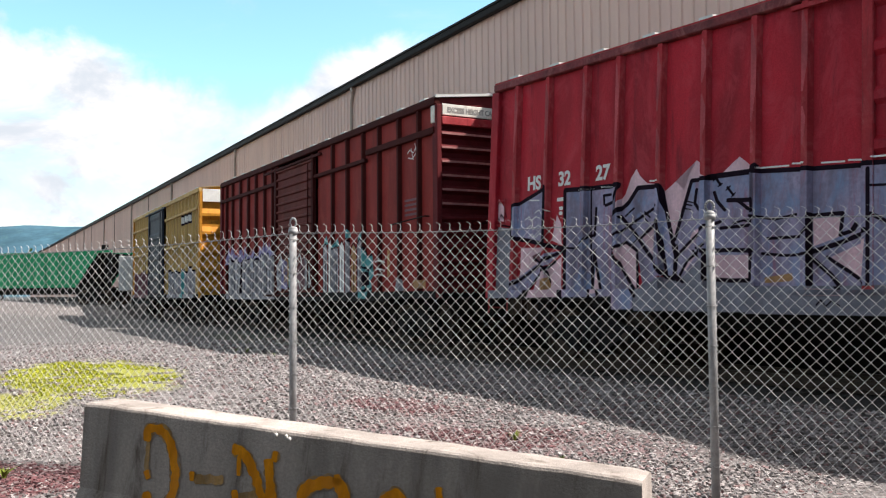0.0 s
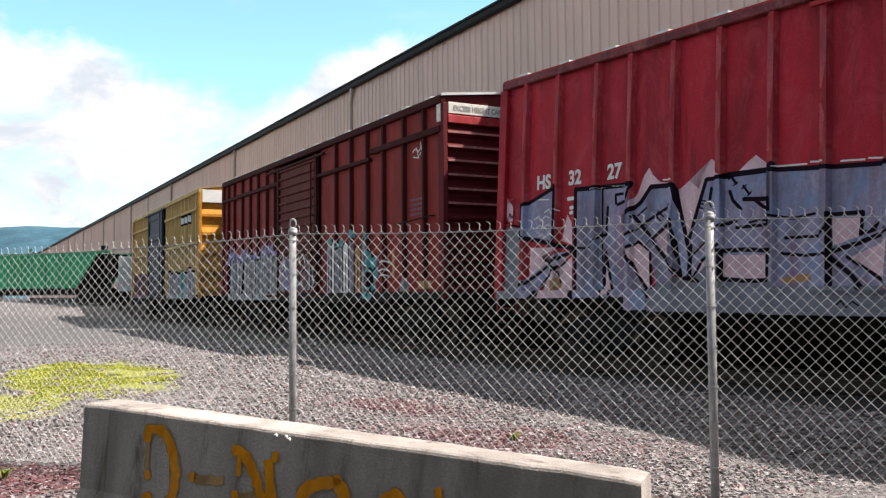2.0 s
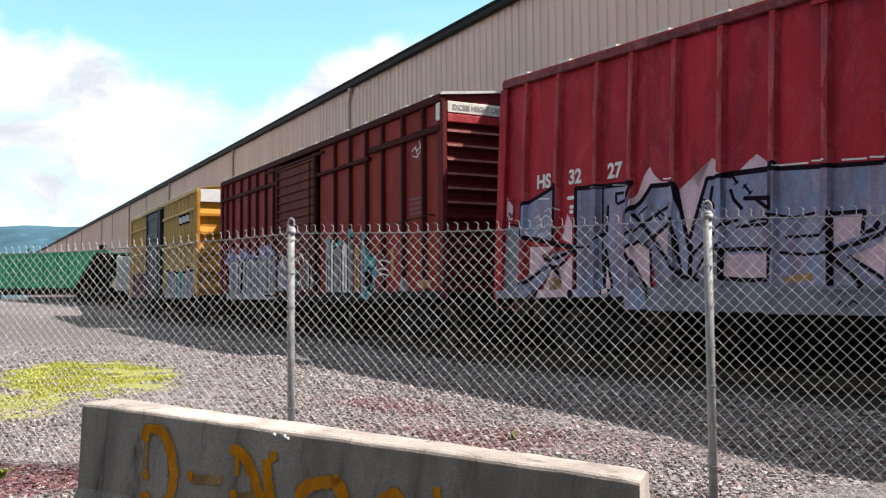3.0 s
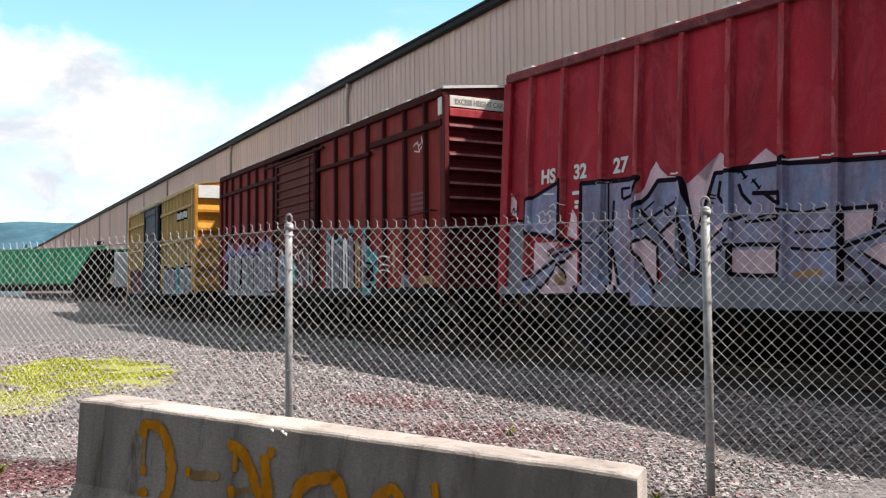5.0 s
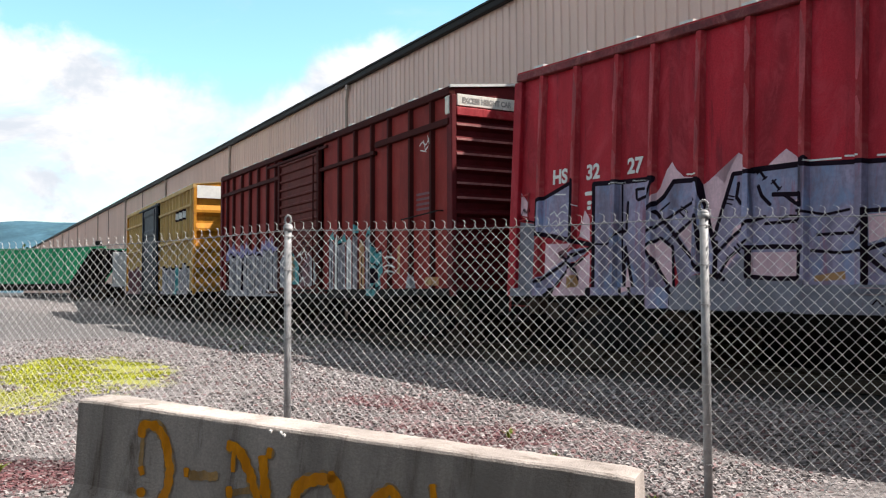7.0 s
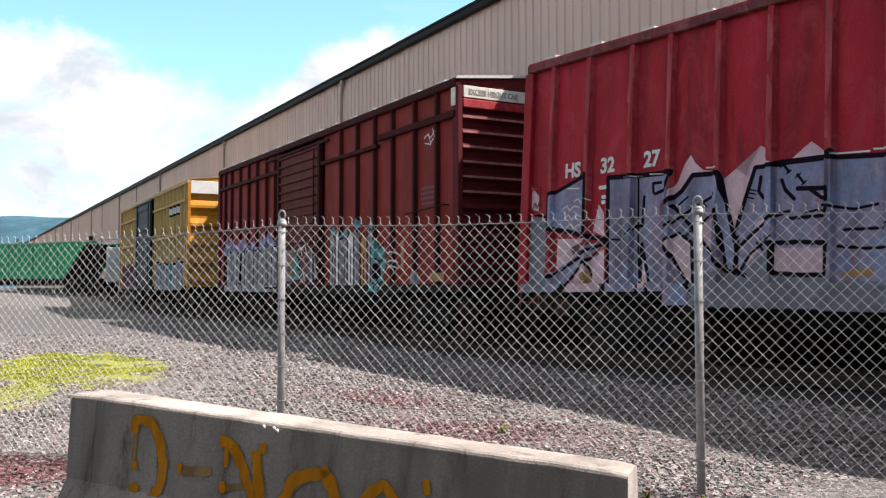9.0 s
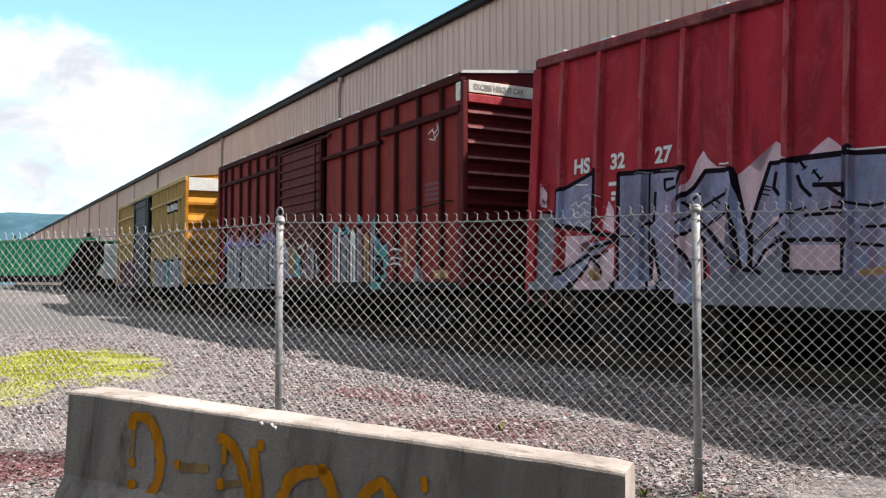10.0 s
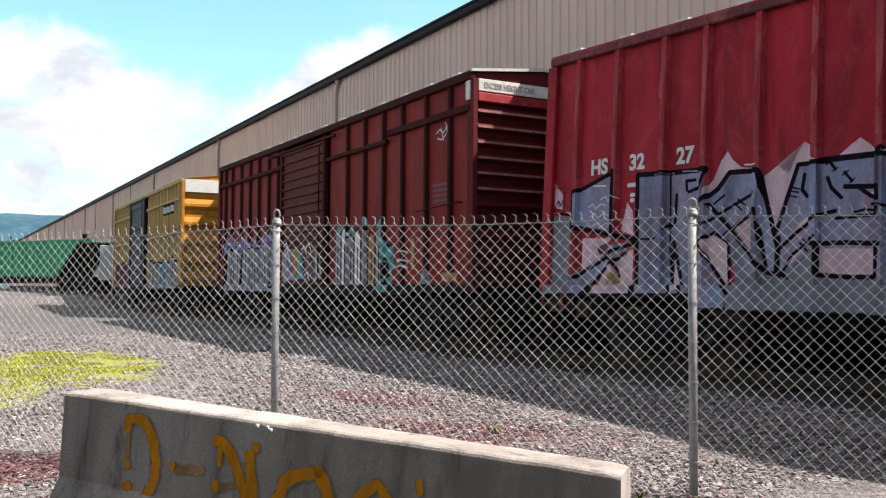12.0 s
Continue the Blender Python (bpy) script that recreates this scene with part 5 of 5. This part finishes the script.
def inside(x, y, patch, grow=1.0):
    cx, cy, rx, ry, turn = patch
    c, s = math.cos(turn), math.sin(turn)
    u, v = ((x - cx) * c + (y - cy) * s) / rx, ((y - cy) * c - (x - cx) * s) / ry
    return u * u + v * v + 0.5 * noise.noise(Vector((x * 1.1, y * 1.1, 4.0))) < grow


RED_PATCHES = [(-4.2, 7.1, 1.9, 0.75, -0.35), (0.4, 8.3, 1.9, 0.85, -0.35), (-0.6, 10.3, 1.6, 0.7, -0.6)]
MOSS_PATCHES = [(-5.15, 13.3, 3.2, 1.3, 2.0), (-5.2, 10.3, 1.2, 0.7, -0.5)]


def plain_ground(x, y):
    return 0.37 * x + 0.93 * y > 4.3 and not any(inside(x, y, p, 0.7) for p in RED_PATCHES[:1]) and not (any(inside(x, y, p, 0.8) for p in MOSS_PATCHES) and noise.noise(Vector((x * 2.3, y * 2.3, 7.0))) < 0.22)


scatter_stones("gravel", "loose grey and reddish crushed stones on the yard", 60000, 3.6, 24.0, 0.014, 0.042,
               stone_material("loose_stone", (0.095, 0.086, 0.085), (0.40, 0.36, 0.355), (0.24, 0.12, 0.12)), plain_ground)
scatter_stones("red_gravel", "loose dark red crushed stones beside the fence", 9000, 4.5, 13.0, 0.014, 0.042,
               stone_material("red_loose_stone", (0.055, 0.017, 0.021), (0.19, 0.066, 0.072), (0.26, 0.20, 0.195)),
               lambda x, y: any(inside(x, y, p, 0.9 if p[0] < -3 else 0.3) for p in RED_PATCHES), 8)


# ---- weeds ----
LEAF = material("weed_leaf", (0.17, 0.22, 0.03), 0.6, 0, 0.3, 40, 12, 0.0)


def weed(m, blades, tall):
    plant = thing("weed", m, "small green weed growing in the gravel", "plant", "weeds in the gravel")
    rng = random.Random(round(m.translation.x * 100))
    for k in range(blades):
        a, lean, h, w = rng.uniform(0, math.tau), rng.uniform(0.3, 1.0), tall * rng.uniform(0.6, 1.1), tall * 0.16
        bm = bmesh.new()
        rows = []
        for i in range(5):
            s = i / 4
            r, z, half = lean * h * s * s + 0.01, h * (s - 0.25 * s * s), w * math.sin(math.pi * (0.12 + 0.85 * s)) / 2
            c, d = math.cos(a), math.sin(a)
            rows.append([bm.verts.new((r * c - d * half * e, r * d + c * half * e, z + abs(e) * half * 0.3)) for e in (-1, 0, 1)])
        for p, q in zip(rows, rows[1:]):
            for i in range(2):
                bm.faces.new((p[i], p[i + 1], q[i + 1], q[i]))
        part("leaf", bm, LEAF, plant)


for x, y, blades, tall in ((0.64, 8.3, 9, 0.12), (0.95, 7.4, 7, 0.07), (1.32, 5.6, 9, 0.08), (1.62, 5.45, 8, 0.07), (-3.35, 6.95, 12, 0.14), (-3.6, 6.7, 9, 0.10), (-4.4, 8.3, 10, 0.16), (-4.6, 8.6, 8, 0.14),
                           (-3.9, 18.0, 8, 0.14), (-4.2, 18.4, 8, 0.12), (-3.2, 17.2, 6, 0.1)):
    weed(pose(x, y, ground_z(x, y)), blades, tall)


# a tuft bed of moss blades where the ground is yellow-green
def moss_bed():
    rng = np.random.default_rng(11)
    verts, faces = [], []
    for cx, cy, rx, ry, turn, count in ((-5.15, 13.3, 3.1, 1.25, 2.0, 14000), (-5.2, 10.3, 1.1, 0.65, -0.5, 2500)):
        c, s = math.cos(turn), math.sin(turn)
        for _ in range(count):
            a, r = rng.uniform(0, math.tau), math.sqrt(rng.random())
            u, v = rx * r * math.cos(a), ry * r * math.sin(a)
            x, y = cx + u * c - v * s, cy + u * s + v * c
            if noise.noise(Vector((x * 1.3, y * 1.3, 0.5))) + (1 - r) * 0.9 < 0.12:
                continue
            h, w, q = rng.uniform(0.006, 0.024), rng.uniform(0.006, 0.014), rng.uniform(0, math.tau)
            dx, dy, z = w * math.cos(q), w * math.sin(q), ground_z(x, y)
            lx, ly = rng.uniform(-0.02, 0.02), rng.uniform(-0.02, 0.02)
            b = len(verts)
            verts += [(x - dx, y - dy, z), (x + dx, y + dy, z), (x + dx * 0.3 + lx, y + dy * 0.3 + ly, z + h), (x - dx * 0.3 + lx, y - dy * 0.3 + ly, z + h)]
            faces.append((b, b + 1, b + 2, b + 3))
    data = bpy.data.meshes.new("moss")
    data.from_pydata(verts, [], faces)
    data.materials.append(material("yellow_green_moss", (0.40, 0.42, 0.025), 0.8, 0, 0.3, 30, 2, 0.0, (0.25, 0.30, 0.02), 0.5))
    tagged(new("moss", data), "bright yellow-green low moss on the gravel", "moss", kind="stuff")


moss_bed()


# ---- distance: green hopper car, cabinet, trees, hill ----
def green_hopper():
    at, th = Vector((-19.1, 52.0)), -1.2
    base = ground_z(-24, 54) + 0.1
    car = thing("hopper_car", frame_at(at, th, base), "green open hopper car with dark sloped ends", "hopper car", "railway cars on the track")
    top, low, long = 3.0, 1.0, 14.5
    for y in (0.0, -2.9):
        bm = bmesh.new()
        prism(bm, [(1.0, top), (2.6, low), (long - 2.6, low), (long - 1.0, top)], "y", y - 0.06, y)
        part("side_sheet", bm, GREEN, car)
    bm = bmesh.new()
    box(bm, -0.05, 0.05, -0.002, 0.08, low, top)
    post = mesh_of("side_post", bm, GREEN)
    for k in range(10):
        x = 3.0 + k * (long - 6.0) / 9
        again("side_post", post, car, pose(x, 0, 0))
    for y in (-0.1, -2.9):
        bm = bmesh.new()
        box(bm, 0.0, long, y, y + 0.12, top, top + 0.12)
        part("top_rail", bm, GREEN, car)
    # slope sheets stand in shade, which their black colour paints
    for a, b in ((0.9, 2.7), (long - 0.9, long - 2.7)):
        bm = bmesh.new()
        prism(bm, [(a, top), (b, low), (b + (0.06 if b > a else -0.06), low), (a + (0.06 if b > a else -0.06), top)], "y", -2.83, -0.07)
        part("slope_sheet", bm, BLACK, car, "sloping end sheet, its shade painted in black")
    for x in (0.1, long - 0.1):
        for y in (-0.12, -2.8):
            bm = bmesh.new()
            box(bm, x - 0.05, x + 0.05, y, y + 0.1, low - 0.1, top)
            part("end_post", bm, BLACK, car)
    bm = bmesh.new()
    box(bm, 0.0, long, -1.7, -1.2, 0.6, 0.95)
    part("centre_sill", bm, BLACK, car)
    bm = bmesh.new()
    box(bm, 0.0, long, -0.14, 0.0, low - 0.16, low)
    part("side_sill", bm, BLACK, car)
    bm = bmesh.new()
    box(bm, 0.1, 2.4, -2.8, -0.15, low - 0.1, low)
    part("end_platform", bm, BLACK, car)
    bm = bmesh.new()
    box(bm, 0.55, 0.8, -0.4, -0.1, top + 0.1, top + 0.45)
    part("brake_wheel_box", bm, BLACK, car)
    truck(car, 1.9)
    truck(car, long - 1.9)


green_hopper()


def cabinet():
    x, y = -17.3, 49.6
    z = ground_z(x, y)
    box_thing = thing("utility_cabinet", pose(x, y, z, 0, 0, 10), "pale grey steel cabinet raised on dark legs", "cabinet")
    bm = bmesh.new()
    box(bm, -0.44, 0.44, -0.2, 0.2, 0.95, 2.85)
    bevelled(bm, 0.02)
    part("body", bm, GREY, box_thing)
    for a, b in ((0.98, 1.88), (1.92, 2.82)):
        bm = bmesh.new()
        box(bm, -0.40, 0.40, -0.225, -0.2, a, b)
        bevelled(bm, 0.008)
        part("door", bm, GREY, box_thing)
    for sx in (-0.38, 0.34):
        bm = bmesh.new()
        box(bm, sx, sx + 0.05, -0.05, 0.05, -0.1, 0.95)
        part("leg", bm, BLACK, box_thing)


cabinet()


def far_tree(m, tall, seed):
    tree = thing("tree", m, "leafy green tree far beyond the yard", "tree", "trees beyond the yard")
    rng = random.Random(seed)
    bm = bmesh.new()
    rod(bm, (0, 0, -0.5), (0.1, 0, tall * 0.55), tall * 0.03, 8, tall * 0.014)
    for k in range(6):
        a = k * 1.05
        rod(bm, (0.05, 0, tall * (0.25 + 0.05 * k)), (math.cos(a) * tall * 0.25, math.sin(a) * tall * 0.25, tall * (0.45 + 0.06 * k)), tall * 0.01, 6, tall * 0.004)
    part("trunk", bm, TIMBER, tree)
    bm = bmesh.new()
    for k in range(900):
        a, u = rng.uniform(0, math.tau), rng.uniform(-1, 1)
        r = tall * 0.33 * (rng.random() ** 0.4) * (0.75 + 0.5 * noise.noise(Vector((a, u * 2, seed))))
        c = Vector((r * math.cos(a) * math.sqrt(1 - u * u), r * math.sin(a) * math.sqrt(1 - u * u), tall * 0.62 + r * u * 1.15))
        turn = Euler((rng.uniform(0, 3), rng.uniform(0, 3), rng.uniform(0, 3))).to_matrix()
        s = tall * rng.uniform(0.02, 0.045)
        bm.faces.new([bm.verts.new(c + turn @ Vector(p) * s) for p in ((-1, 0, 0), (0, -0.6, 0.1), (1, 0, 0), (0, 0.6, 0.1))])
    part("crown", bm, FOLIAGE, tree)


FOLIAGE = material("far_foliage", (0.055, 0.095, 0.03), 0.7, 0, 0.3, 2, 0.6, 0.0)
for k in range(9):
    far_tree(pose(-108 + k * 4.2 + 1.5 * math.sin(k * 5), 196 + 5 * math.sin(k * 3.3), 0.3), 10.5 + 1.6 * math.sin(k * 2.2), k + 1)


def far_hill():
    # forest colour shifted to blue-green to paint the haze of distance
    mat = material("wooded_hillside_hazed", (0.06, 0.13, 0.175), 0.95, 0, 0.25, 0.05, 0.006, 0.0, (0.085, 0.17, 0.17), 0.6, gloss=0.05)
    nx, ny = 90, 14
    verts = []
    for j in range(ny):
        for i in range(nx):
            x = -3400 + 5600 * i / (nx - 1)
            y = 2300 + 900 * j / (ny - 1)
            crest = 247 - 22 * smooth((x + 1300) / 500) - 90 * smooth((x + 600) / 900) + 20 * smooth((-1500 - x) / 900)
            crest += 9 * noise.noise(Vector((x / 170, 0.3, 0))) + 4 * noise.noise(Vector((x / 45, 2.0, 0)))
            verts.append((x, y, -2 + crest * smooth(j / (ny - 1) * 1.05) + 5 * noise.noise(Vector((x / 60, y / 60, 1)))))
    faces = [(j * nx + i, j * nx + i + 1, (j + 1) * nx + i + 1, (j + 1) * nx + i) for j in range(ny - 1) for i in range(nx - 1)]
    data = bpy.data.meshes.new("hill")
    data.from_pydata(verts, [], faces)
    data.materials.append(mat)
    tagged(new("hill", data), "long wooded ridge, distance haze put into its blue-green colour", "hill", kind="structure")


far_hill()


# ---- what moves ----
TRAVEL = [(0.0, 0.0), (0.5, 0.086), (1.0, 0.154), (1.5, 0.214), (2.0, 0.255), (2.5, 0.279), (3.0, 0.296), (3.5, 0.323), (4.0, 0.358), (4.5, 0.402), (5.0, 0.456),
          (5.5, 0.534), (6.0, 0.613), (6.5, 0.686), (7.0, 0.766), (7.5, 0.858), (8.0, 0.96), (8.5, 1.07), (9.0, 1.186), (9.5, 1.306), (10.0, 1.429),
          (10.5, 1.548), (11.0, 1.661), (11.5, 1.772), (12.0, 1.872)]


def motions():
    walk(dark_car, [(t, frame_at(DARK_AT - away(DARK_TH) * s, DARK_TH, RAIL_Z)) for t, s in TRAVEL])
    rows = []
    for t, s in TRAVEL:
        k = s / 1.872
        rows.append((t, frame_at(RED_AT - away(RED_TH + RED_TURN * k / 2) * s, RED_TH + RED_TURN * k, RAIL_Z, RED_LEAN)))
    walk(red_car, rows)
    for wheel, axle, side in dark_wheels + red_wheels:
        walk(wheel, [(t, pose(axle, side * 0.76, 0.42, 0, -math.degrees(s / 0.42), 0) @ pose(0, 0, 0, 0, 0, 0 if side < 0 else 180)) for t, s in TRAVEL])


motions()
